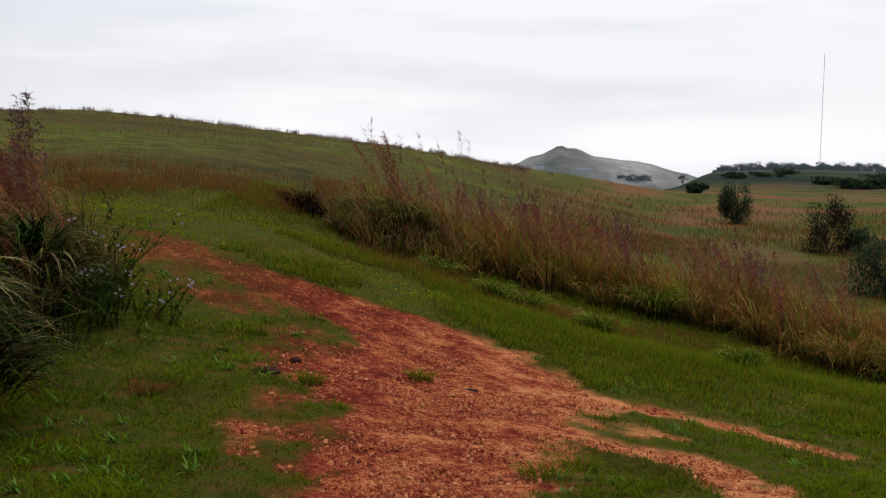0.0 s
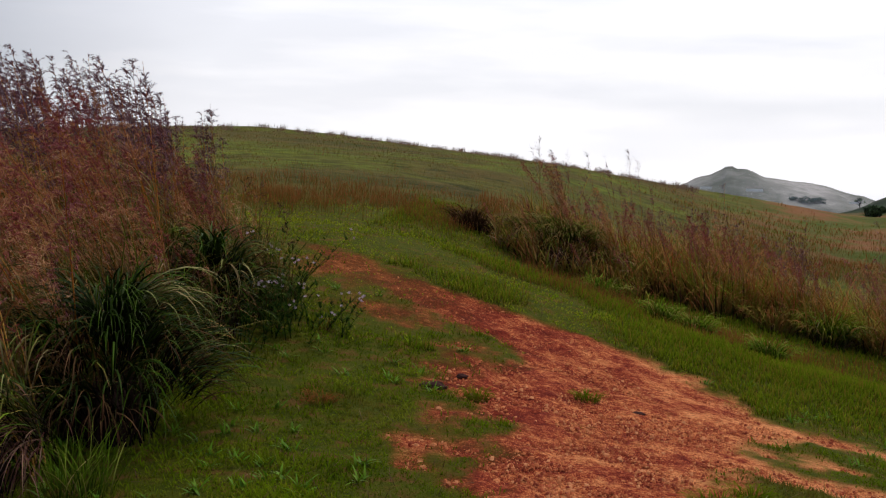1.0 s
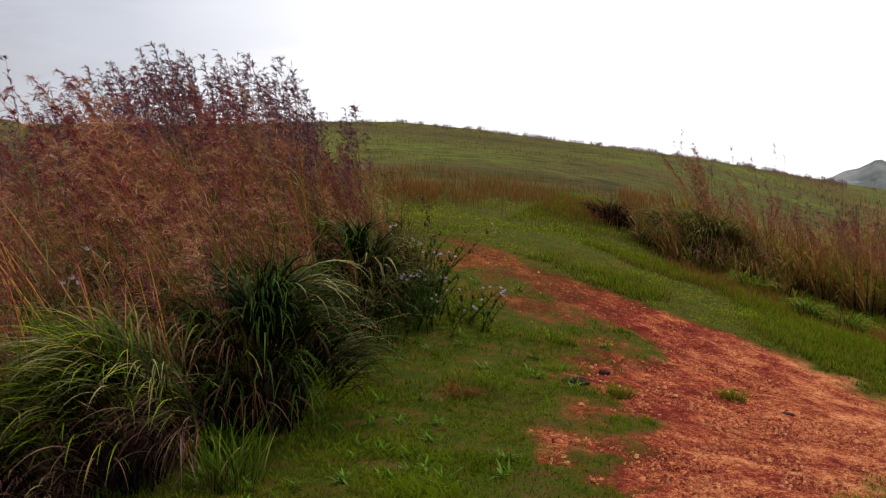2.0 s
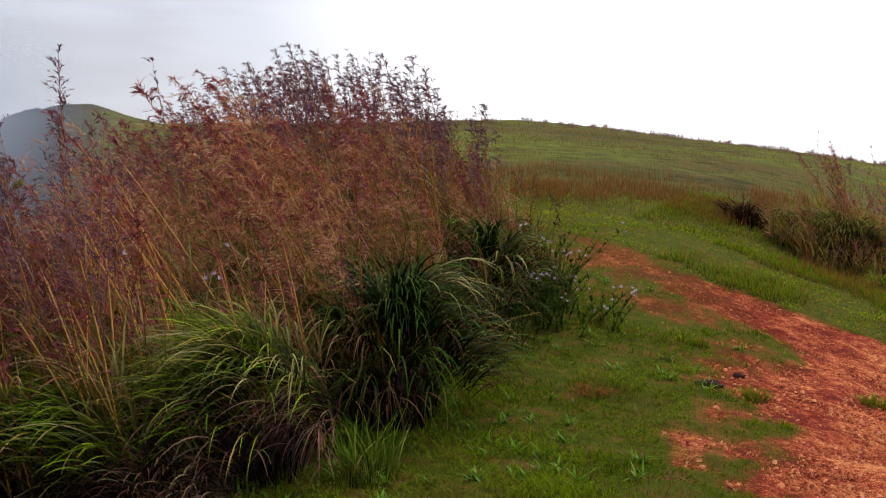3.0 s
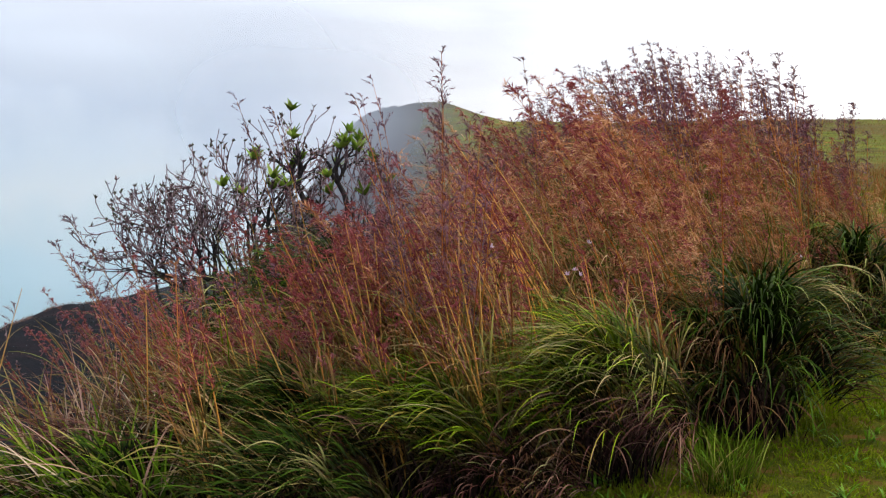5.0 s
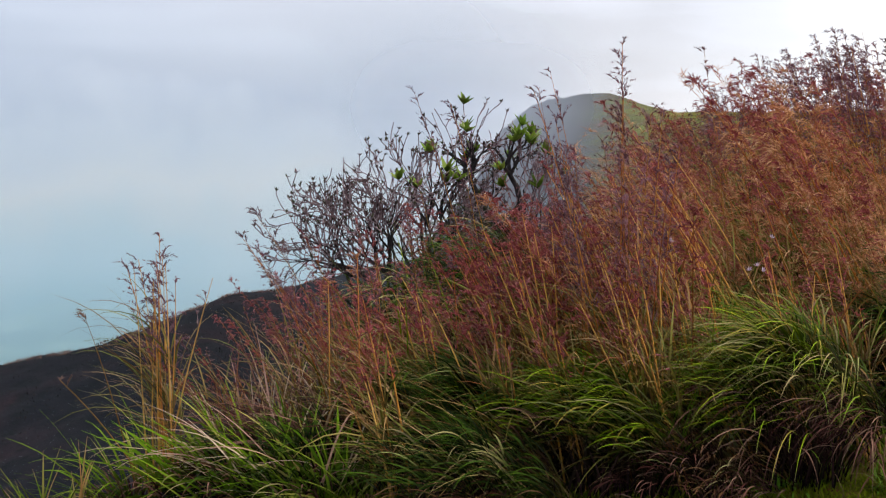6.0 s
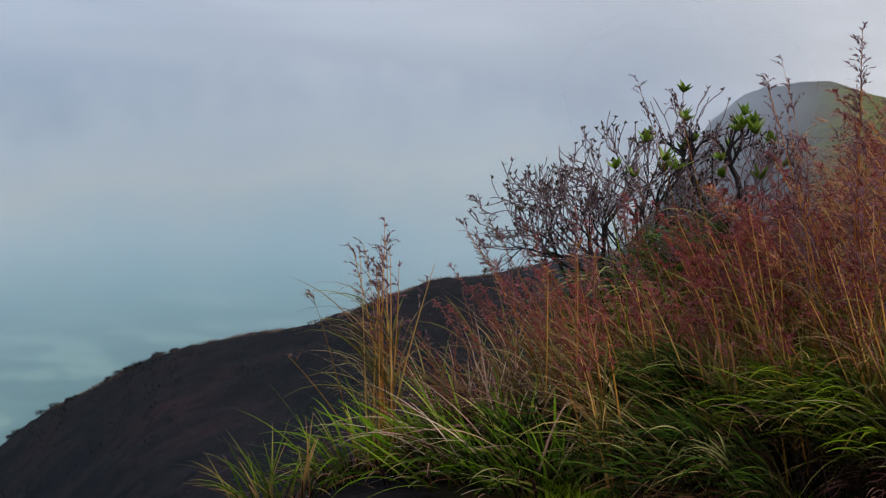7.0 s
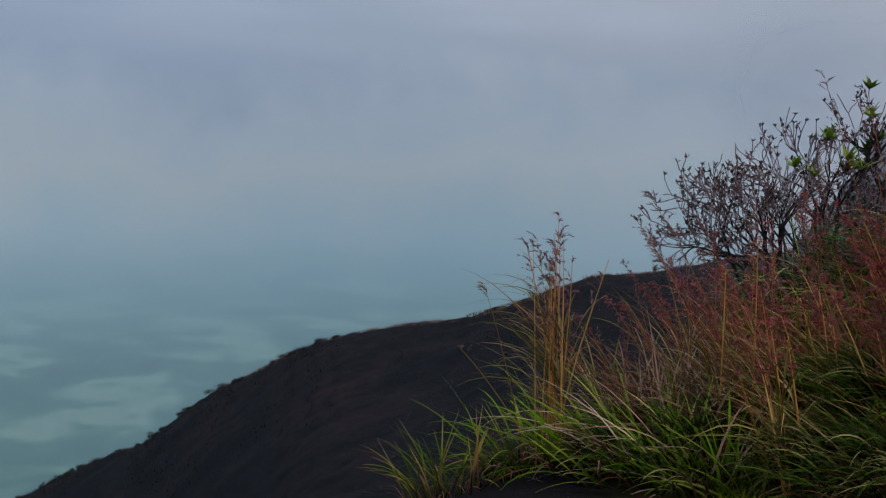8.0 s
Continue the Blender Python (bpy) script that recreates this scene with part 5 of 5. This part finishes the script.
def far_row():
    rng = row_rng
    mound(501, -0.75, 17.35, 0.85, 0.68, 1300, "big green tussock with a dark withered skirt", BANK_LEAF, 300, LEFTWARD, 0.4, 1.4, 0.03, 62, ROW)
    tussock(502, -2.15, 17.8, 0.4, 300, 0.62, "brownish withered tussock beyond the track", THATCH, 0.2, group=ROW, width=2.0)
    for i, (x, y) in enumerate([(-1.35, 17.1), (-0.2, 16.7), (-0.95, 16.6), (0.2, 17.0)]):
        tall_clump(515 + i, x, y, 0.4, 7, (0.5, 0.95), LEFTWARD, 150, ("tawny", "pink", "pink"), "low rusty seeding grass round a green tussock", ROW, 0.6, ROW_LEAF, 1.6, 0.2, 6)
    for i in range(84):
        x = rng.uniform(-1.4, 9.4)
        front = np.interp(x, [-1.4, 1.2, 3.4, 5, 6.4, 8.6], [17.4, 18.6, 19.6, 18.4, 16.4, 14.2])
        y = front + rng.uniform(-0.7, 4.2) * (1.0 if x < 6 else 0.6)
        purple = rng.uniform() < 0.55
        tall_clump(520 + i, x, y, 0.5, rng.integers(5, 12), (0.6, 1.35) if i % 3 else (1.1, 1.7), LEFTWARD, rng.integers(150, 330), ("purple", "pink", "tawny") if purple else ("tawny", "pink", "pink"),
                   "seeding grass with %s plumes beyond the track" % ("purple-red" if purple else "tawny"), ROW, rng.uniform(0.8, 1.25), ROW_LEAF, 1.8, 0.2, 6)
    for i in range(42):
        x = rng.uniform(0.6, 9.2)
        front = np.interp(x, [1.2, 3.4, 5, 6.4, 8.6], [18.3, 19.2, 18.0, 16.0, 13.8])
        tussock(580 + i, x, front + rng.uniform(-0.8, 3.0), rng.uniform(0.3, 0.55), 300, rng.uniform(0.45, 1.1), "green and withered tussock at the foot of the tall grass", (VERGE, ROW_LEAF, None)[i % 3], 0.25, group=ROW, width=1.9)
    for i in range(5):
        x, y = [(-0.1, 16.0), (0.66, 15.1), (1.15, 15.0), (2.0, 14.5), (3.6, 13.4)][i]
        tussock(600 + i, x, y, 0.26, 260, 0.46, "low dark green tuft in the verge", FRESH, 0.0, group=ROW, width=1.4)


far_row()
# slender stalks that stand clear of the far row
for i, (x, y, top, lean) in enumerate([(-1.17, 18.27, 1.98, 0.02), (-0.73, 18.59, 1.8, 0.05), (-0.4, 18.8, 1.72, 0.2), (-0.1, 19.0, 1.66, 0.25), (0.25, 19.0, 1.83, 0.1), (0.4, 19.2, 1.68, 0.12), (1.34, 19.46, 1.2, 0.08),
                                       (1.85, 19.4, 1.3, 0.05), (3.15, 19.3, 0.72, 0.1), (4.15, 18.6, 0.78, 0.1)]):
    lone_stalk(630 + i, x, y, top, LEFTWARD, lean, 22, "slender seeding stalk standing clear of the far row", DEEP, 0.6, 0.16, 3 if i % 2 else 2, 0.25, 0.0036)
for i, (x, y, s) in enumerate([(-0.16, 9.06, 0.13), (0.62, 6.45, 0.2), (0.85, 6.75, 0.16), (-1.93, 7.4, 0.15), (-0.95, 8.2, 0.12)]):
    tussock(620 + i, x, y, s, 150, 0.16, "small tuft of grass on the worn track" if i < 3 else "small reddish tuft in the lawn", RUST if i == 3 else LAWN, 0.2,
            group="small tufts on the track", width=0.6)


# ---------------------------------------------------------------- shrubs and trees
def limb_system(rng, start, heading, length, radius, levels, spread, wood, twigs, tips, bend=0.25):
    """Branches that fork; tips collects where leaves may sit."""
    k = 5
    pts, d = [np.array(start, float)], np.array(heading, float)
    for i in range(k - 1):
        d = d + rng.normal(0, bend, 3) * 0.5 + np.array([0, 0, 0.06])
        d /= np.linalg.norm(d)
        pts.append(pts[-1] + d * length / (k - 1))
    pts = np.array(pts)
    rad = radius * np.linspace(1, 0.62, k)
    (wood if radius > 0.006 else twigs).append((pts, rad))
    if levels == 0:
        tips.append((pts[-1], d))
        return
    for i in range(rng.integers(2, 4)):
        at = pts[rng.integers(2, k)] if i else pts[-1]
        side = rng.normal(0, 1, 3)
        side -= side @ d * d
        side /= np.linalg.norm(side)
        limb_system(rng, at, d + side * spread * rng.uniform(0.6, 1.2), length * rng.uniform(0.62, 0.85), radius * 0.62, levels - 1, spread, wood, twigs, tips, bend)


def rosette(rng, at, d, n, size):
    a = rng.uniform(0, 6.28, n)
    return strips(np.repeat(at[None], n, 0), rng.uniform(0.7, 1.2, n) * size, rng.uniform(0.34, 0.5, n) * size, a, rng.uniform(0.3, 1.1, n), rng.uniform(0.1, 0.7, n), 3, 0.0, 0.3)


def shrub():
    rng = np.random.default_rng(77)
    x, y = -6.72, 6.42
    z = float(ground_z(x, y))
    ob = thing("shrub", (x, y, z), "leafless dark-branched shrub with green leaf rosettes on top", "shrub")
    wood, twigs, tips = [], [], []
    out = np.array([-0.69, -0.72, 0.0])
    deep = np.array([-0.72, 0.69, 0.0])
    # where each limb leaves the stool, where its crown ends, its depth and thickness
    for s0, s1, top, d1, radius in [(-0.3, -0.5, 1.15, 0.1, 0.032), (-0.15, -0.25, 1.3, -0.2, 0.03), (0.0, 0.2, 1.4, 0.1, 0.034), (0.15, 0.72, 1.62, 0.0, 0.03), (0.25, 0.85, 1.75, 0.05, 0.024), (0.3, 0.95, 1.4, 0.2, 0.03),
                                    (0.45, 1.35, 1.15, -0.1, 0.03), (0.7, 1.95, 0.55, 0.1, 0.024), (0.75, 2.15, 0.4, 0.0, 0.022), (0.6, 1.75, 0.55, 0.2, 0.026), (0.35, 1.15, 1.15, 0.25, 0.026),
                                    (0.5, 1.65, 1.05, -0.2, 0.026), (-0.1, 0.1, 0.9, 0.3, 0.026), (0.05, 0.3, 1.2, -0.3, 0.026), (-0.32, -0.68, 1.5, 0.1, 0.026), (-0.28, -0.5, 1.4, -0.1, 0.026)]:
        start = out * s0 + np.array([0, 0, -0.05])
        way = out * s1 + deep * d1 + np.array([0, 0, top - z]) - start
        length = np.linalg.norm(way)
        limb_system(rng, start, way / length, length / 3.0, radius * 0.85, 5, 0.66, wood, twigs, tips, 0.34)
    # the stoutest trunk, bent and forked
    for line, thick in ((((-0.2, -0.05), (-0.18, 0.4), (-0.24, 0.62), (-0.16, 0.78)), 0.05), (((-0.16, 0.76), (-0.02, 0.92), (0.04, 1.05), (0.12, 1.2)), 0.034), (((-0.17, 0.76), (-0.3, 0.95), (-0.28, 1.12), (-0.2, 1.25)), 0.03)):
        s, h = (np.interp(np.linspace(0, 3, 5), range(4), c) for c in zip(*line))
        pts = s[:, None] * out + deep * 0.1 + h[:, None] * np.array([0, 0, 1.0])
        wood.append((pts, thick * np.linspace(1, 0.7, len(pts))))
        if thick < 0.05:
            for side in (-0.35, 0.1, 0.5):
                way = out * side + np.array([0, 0, 0.8])
                limb_system(rng, pts[-1], way / np.linalg.norm(way), 0.16, 0.02, 3, 0.7, wood, twigs, tips, 0.34)
    tagged(part("woody_frame", [tubes([p for p, r in wood], [r for p, r in wood], 6)], BARK, ob, smooth_faces=True), kind="stuff")
    tagged(part("twig_work", [tubes([p for p, r in twigs], [np.maximum(r, 0.004) for p, r in twigs], 3)], TWIG, ob), kind="stuff")
    green, dull = [], []
    for at, d in tips:
        top = at[2] + z
        if top > 1.0 and at[:2] @ out[:2] < 0.8 and rng.uniform() < 0.07:
            green.append(rosette(rng, at, d, 10, 0.12))
        elif rng.uniform() < 0.7:
            dull.append(rosette(rng, at - d * 0.02, d, 4, 0.042))
    part("green_leaves", green, SHRUB_LEAF, ob, "fresh green leaf rosettes")
    part("withered_leaves", dull, DARK_LEAF, ob, "small dark shrivelled leaves")
    return ob


shrub()


def bush(seed, x, y, width, height, leaves, label, mat, group, name="bush", clumps=20, leaf=0.09, category="bush", trunk=0.03, flat=False):
    rng = np.random.default_rng(seed)
    z = float(ground_z(x, y))
    ob = thing(name, (x, y, z), label, category, group)
    wood, twigs, tips = [], [], []
    for i in range(3):
        a = rng.uniform(0, 6.28)
        limb_system(rng, (0, 0, -0.05), (0.35 * math.cos(a), 0.35 * math.sin(a), 1.0), height * 0.4, trunk, 2, 0.7, wood, twigs, tips)
    part("woody_frame", [tubes([p for p, r in wood + twigs], [r for p, r in wood + twigs], 5)], BARK, ob)
    a = rng.uniform(0, 6.28, clumps)
    q = np.sqrt(rng.uniform(0, 1, clumps)) * width * 0.42
    low = 0.72 if flat else 0.04
    level = low + (0.9 - low) * (np.arange(clumps) + rng.uniform(0, 1, clumps)) / clumps
    c = np.stack([q * np.cos(a), q * np.sin(a), height * level * (1 - 0.35 * (q / (width * 0.5)) ** 2)], -1)
    pick = rng.integers(0, clumps, leaves)
    off = np.clip(rng.normal(0, 1, (leaves, 3)), -1.7, 1.7) * [width * 0.09, width * 0.09, height * (0.05 if flat else 0.1)]
    p = c[pick] + off
    p[:, 2] = np.maximum(p[:, 2], 0.02)
    part("crown", [strips(p, rng.uniform(0.7, 1.4, leaves) * leaf, rng.uniform(0.4, 0.7, leaves) * leaf, rng.uniform(0, 6.28, leaves), rng.uniform(0.2, 1.8, leaves),
                          rng.uniform(0, 0.8, leaves), 2, 0.0, 0.4)], mat, ob)
    return ob


# small dark bushes along the crest of the spur
spur_rng = np.random.default_rng(72)
for i in range(26):
    a = -70.2 - 0.65 * i + spur_rng.uniform(-0.5, 0.5)
    w, h = spur_rng.uniform(1.2, 2.6), spur_rng.uniform(0.45, 0.85) * (1.0 if i < 19 else 1.7)
    r = float(table(REACH, a)) - spur_rng.uniform(0.5, 2.0)
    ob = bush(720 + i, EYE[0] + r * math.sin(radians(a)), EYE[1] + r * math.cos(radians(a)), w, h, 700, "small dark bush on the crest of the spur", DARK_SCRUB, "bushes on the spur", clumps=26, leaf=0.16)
    ob.location.z -= 0.6 * h

MEADOW = "bushes in the meadow"
bush(701, 12.1, 47.5, 1.5, 1.75, 8000, "dark green rounded bush in the meadow", BUSH_LEAF, MEADOW, leaf=0.075)
bush(703, 12.1, 35.6, 1.5, 1.9, 5000, "dark upright purplish bush in the meadow", RED_BUSH_LEAF, MEADOW, leaf=0.075)
bush(704, 13.2, 35.9, 1.7, 0.8, 3000, "low dark bush beside a taller one", BUSH_LEAF, MEADOW, leaf=0.075)
bush(705, 10.1, 25.6, 1.9, 1.35, 5000, "dense dark green bush beyond the tall grass", BUSH_LEAF, MEADOW, leaf=0.075)
bush(706, 16.4, 74.0, 1.3, 0.6, 1200, "low dark thicket in the meadow", BUSH_LEAF, MEADOW, leaf=0.25)


def herb(seed, x, y, stems_n, height, radius, flowers, label):
    """A leafy herb with small pale flower heads."""
    rng = np.random.default_rng(seed)
    ob = thing("flowering_herb", (x, y, float(ground_z(x, y))), label, "flowering herb", "flowering herbs by the track")
    ox, oy = disc(rng, stems_n, radius)
    base = seated(x, y, ox, oy)
    h = rng.uniform(0.55, 1.0, stems_n) * height
    tilt = np.stack([ox, oy], -1) * 0.8 + rng.normal(0, 0.38, (stems_n, 2))
    s = np.linspace(0, 1, 6)
    path = base[:, None] + np.stack([tilt[:, :1] * s ** 1.4, tilt[:, 1:] * s ** 1.4, np.ones((stems_n, 1)) * s], -1) * h[:, None, None]
    joined("stem_work", [tubes(path, 0.0035 * (1.3 - s)[None] * np.ones((stems_n, 1)), 4)], HERB_LEAF, ob)
    m = stems_n * 22
    who, t = rng.integers(0, stems_n, m), rng.uniform(0.08, 0.95, m)
    at = base[who] + np.stack([tilt[who, 0] * t ** 1.4, tilt[who, 1] * t ** 1.4, t], -1) * h[who][:, None]
    part("leaves", [strips(at, rng.uniform(0.04, 0.09, m), rng.uniform(0.014, 0.026, m), rng.uniform(0, 6.28, m), rng.uniform(0.5, 1.4, m), rng.uniform(0, 0.9, m), 3, 0, 0.35)], HERB_LEAF, ob)
    tops = path[:, -1]
    for i in range(min(flowers, stems_n)):
        for j in range(rng.integers(1, 4)):
            at = tops[i] + rng.normal(0, 0.03, 3)
            n = 10
            petals = strips(np.repeat(at[None], n, 0), 0.027, 0.014, rng.uniform(0, 6.28, n), rng.uniform(0.2, 1.4, n), 0.3, 2, 0, 0.5)
            part("flower_head", [petals], PETAL, ob, "small pale pink flower head")
    return ob


herb(801, -2.85, 9.3, 24, 0.62, 0.3, 12, "dark leafy herb with pale pink flowers beside the track")
herb(802, -2.6, 9.4, 18, 0.42, 0.42, 12, "loose leafy herb with a few pale flowers")
herb(803, -3.0, 8.5, 30, 0.8, 0.35, 3, "dark leafy herb under the tall grass")
herb(805, -4.0, 5.15, 5, 1.3, 0.1, 3, "tall herb with white flowers among the seeding grass")
herb(804, -3.1, 10.1, 14, 0.75, 0.25, 4, "tall leafy herb at the edge of the tall grass")

# nodding brown grass at the end of the bank
for i, (x, y, top) in enumerate([(-3.3, 10.4, 1.25), (-3.05, 10.2, 1.05), (-2.9, 9.9, 1.0), (-3.5, 10.6, 1.35)]):
    lone_stalk(320 + i, x, y, top, 0.3, 0.12, 9, "nodding brown seed head at the end of the bank", DEAD, 0.75, 0.12, 2, 0.1)


def clod(seed, x, y, w, h, label, name="earth_clod"):
    rng = np.random.default_rng(seed)
    bm = bmesh.new()
    bmesh.ops.create_icosphere(bm, subdivisions=3, radius=1.0)
    for v in bm.verts:
        k = 1 + 0.35 * (noise.noise(v.co * 1.7 + Vector((seed, 0, 0)))) + 0.12 * noise.noise(v.co * 5)
        v.co = Vector((v.co.x * w * k, v.co.y * w * 0.45 * k, v.co.z * h * k))
    me = bpy.data.meshes.new(name)
    bm.to_mesh(me)
    bm.free()
    me.materials.append(CLOD)
    ob = new(name, me)
    ob.matrix_basis = pose(x, y, float(ground_z(x, y)) - h * 0.15, 0, 0, rng.uniform(-20, 20))
    return tagged(ob, label, "earth clod", "clods on the track")


clod(901, -1.3, 8.35, 0.11, 0.045, "dark damp clod of earth at the track's edge")
clod(902, -1.15, 8.9, 0.05, 0.02, "dark damp clod of earth on the track")
clod(903, 0.25, 9.0, 0.05, 0.015, "dark damp clod of earth on the track")


# ---------------------------------------------------------------- the far country
def rocky_hill():
    az = np.radians(np.linspace(2.2, 15, 160))
    r = np.linspace(780, 1080, 60)
    R, A = np.meshgrid(r, az, indexing="ij")
    deg = np.degrees(A)
    top = np.interp(deg, [2.2, 3.3, 4.2, 4.9, 5.45, 5.6, 5.9, 6.15, 6.6, 6.9, 7.4, 8.6, 10.2, 12.0, 13.6, 15], [-1.6, -0.85, -0.45, -0.22, 0.02, 0.16, 0.2, 0.08, 0.1, 0.02, -0.24, -0.42, -0.6, -1.08, -1.6, -2.3])
    low = -2.6
    k = smooth(780, 930, R) * smooth(1080, 960, R)
    x, y = EYE[0] + R * np.sin(A), EYE[1] + R * np.cos(A)
    rough = 0.45 * (fbm(x * 0.025, y * 0.025, 5, 101) - 0.5) + 0.2 * (fbm(x * 0.1, y * 0.1, 3, 103) - 0.5)
    z = 1.5 + R * np.tan(np.radians(low + (top - low) * k + rough * (0.3 + k) * (1 - 0.6 * k)))
    n, m = R.shape
    i = (np.arange(n - 1) * m)[:, None] + np.arange(m - 1)[None]
    f = np.stack([i, i + m, i + m + 1, i + 1], -1).reshape(-1, 4)
    ob = new("rocky_hill_backdrop", raw_mesh("rocky_hill_backdrop", np.stack([x, y, z], -1).reshape(-1, 3), f, ROCK, None, True))
    return tagged(ob, "distant grey rocky hill with a knob of rock on its summit", "hill", kind="structure")


rocky_hill()


def polar(az, r):
    return EYE[0] + r * math.sin(radians(az)), EYE[1] + r * math.cos(radians(az))


far_rng = np.random.default_rng(60)
for i in range(58):
    a = 13.4 + i * 0.17 + far_rng.uniform(-0.08, 0.08)
    x, y = polar(a, 445 + far_rng.uniform(-10, 4))
    s = 0.35 + 0.75 * math.sin(i * 0.7) ** 2 + far_rng.uniform(0, 0.4)
    ob = bush(1000 + i, x, y, 4.8 * s, 2.6 * s, 900, "small dark tree on the far wooded rise", FAR_LEAF, "trees on the far rise", "tree", 14, 0.5, "tree", 0.12)
    ob.location.z -= 0.4
x, y = polar(11.85, 438)
bush(1050, x, y, 3.6, 3.4, 360, "lone flat-topped tree on the far rise", BUSH_LEAF, "", "flat_topped_tree", 9, 0.55, "tree", 0.16, True)
for i, (a, r, w, h) in enumerate([(9.0, 866, 13, 4.6), (9.5, 864, 16, 5.2), (10.0, 866, 12, 3.8), (19.5, 105, 4.2, 0.88), (20.6, 109, 3.8, 0.8), (18.3, 118, 3.4, 0.72), (14.4, 147, 3.2, 0.7), (16.4, 151, 7.6, 1.04), (21.4, 139, 6.7, 1.04)]):
    x, y = polar(a, r)
    ob = bush(1060 + i, x, y, w, h, 1600, "dark thicket on the distant slope", FAR_LEAF if r > 590 else BUSH_LEAF, "thickets on the distant slopes", "thicket", 10, 0.9 if r > 590 else 0.3, "thicket", 0.06)
    if r > 590:
        ob.location.z = 1.5 + r * math.tan(radians(-1.4))


def mast():
    x, y = polar(18.2, 455)
    z = float(ground_z(x, y))
    ob = thing("radio_mast", (x, y, z), "thin guyed steel lattice mast on the far rise", "mast")
    top = 1.5 + 455 * math.tan(radians(4.8)) - z
    legs = [(0.1 * math.cos(a), 0.1 * math.sin(a)) for a in (0.3, 2.4, 4.5)]
    for lx, ly in legs:
        part("leg", [tubes([np.stack([np.full(8, lx), np.full(8, ly), np.linspace(-0.4, top, 8)], -1)], [np.full(8, 0.024)], 5)], MAST_STEEL, ob)
    rungs = []
    for i in range(46):
        h = top * i / 46
        for j in range(3):
            a, b = legs[j], legs[(j + 1) % 3]
            rungs.append(np.linspace((a[0], a[1], h), (b[0], b[1], h + top / 46), 3))
    part("lattice", [tubes(rungs, np.full((len(rungs), 3), 0.012), 4)], MAST_STEEL, ob)


mast()


def white_wall(az, r, w, h, rise):
    x, y = polar(az, r)
    bm = bmesh.new()
    bmesh.ops.create_cube(bm, size=1.0)
    bmesh.ops.scale(bm, vec=(w, 0.5, h), verts=bm.verts)
    bmesh.ops.bevel(bm, geom=bm.edges[:], offset=0.08, segments=2, affect="EDGES")
    me = bpy.data.meshes.new("low_wall")
    bm.to_mesh(me)
    bm.free()
    me.materials.append(WALL_WHITE)
    ob = new("low_wall", me)
    ob.matrix_basis = pose(x, y, 1.5 + r * math.tan(radians(rise)), 0, 0, -az)
    return tagged(ob, "low white wall on the distant hill", "wall", "white walls on the far hill")


white_wall(7.0, 800, 11, 1.6, -0.86)
white_wall(4.7, 800, 8, 1.2, -0.80)
white_wall(11.6, 800, 7, 1.2, -1.3)


# ---------------------------------------------------------------- mist
def mist_bank(name, r, mat, label, bearings, levels):
    """A curved bank of mist; bearings and levels: how dense it is from side to side and by height."""
    az = np.linspace(bearings[0][0], bearings[-1][0], 260)
    e = np.linspace(0, 1, 110)
    E, A = np.meshgrid(e, az, indexing="ij")
    x, y = EYE[0] + r * np.sin(np.radians(A)), EYE[1] + r * np.cos(np.radians(A))
    z = levels[0][0] + (levels[-1][0] - levels[0][0]) * E
    side = table(bearings, A)
    dens = side * side * (3 - 2 * side) * table(levels, z)
    n, m = E.shape
    i = (np.arange(n - 1) * m)[:, None] + np.arange(m - 1)[None]
    f = np.stack([i, i + 1, i + m + 1, i + m], -1).reshape(-1, 4)
    ob = new(name, raw_mesh(name, np.stack([x, y, z], -1).reshape(-1, 3), f, mat, dens.ravel(), True))
    ob.visible_shadow = False
    return tagged(ob, label, "mist", kind="stuff")


mist_bank("valley_mist", 420, make_mist("valley_mist", 1.0, 0.006, (0.74, 0.89, 1.0), 0.95,
          [(-150, (0.6, 0.84, 0.86)), (-80, (0.66, 0.88, 0.96)), (-46, (0.8, 0.95, 1.0)), (-22, (0.97, 1.0, 1.0)), (-4, (0.88, 0.94, 1.0)), (14, (0.68, 0.77, 0.89)), (70, (0.76, 0.83, 0.93))]), "blue-grey mist filling the deep valley",
          [(-150, 0), (-135, 1), (-48, 1), (-38, 0), (-10, 0)], [(-320, 0.3), (-166, 0.36), (-100, 0.56), (-52, 1), (-8, 1), (10, 0.82), (32, 0.5), (63, 0.2), (98, 0), (170, 0)])
mist_bank("near_mist", 12.6, make_mist("near_mist", 0.72, 0.22, (0.8, 0.86, 0.96)), "thin grey mist rising over the brink",
          [(-95, 0), (-56, 0), (-47, 1), (-43.5, 1), (-41, 0.7), (-38, 0.3), (-35, 0.1), (-31, 0), (-5, 0)], [(-3, 0), (-0.6, 0.05), (0.2, 0.3), (0.8, 0.5), (1.3, 0.7), (1.7, 0.9), (2.1, 0.72), (2.9, 0), (7, 0)])
mist_bank("far_haze", 236, make_mist("far_haze", 0.13, 0.02, (0.75, 0.8, 0.88)), "pale haze in front of the distant rocky hill",
          [(-40, 0), (-2, 0), (1, 1), (45, 1)], [(-30, 1), (-4, 1), (22, 0), (80, 0)])
mist_bank("spur_haze", 48, make_mist("spur_haze", 0.015, 0.03, (0.78, 0.82, 1.0)), "faint blue haze in front of the steep spur",
          [(-130, 0), (-115, 0), (-105, 1), (-53, 1), (-45, 0), (-10, 0)], [(-60, 1), (-6, 1), (3, 0), (30, 0)])
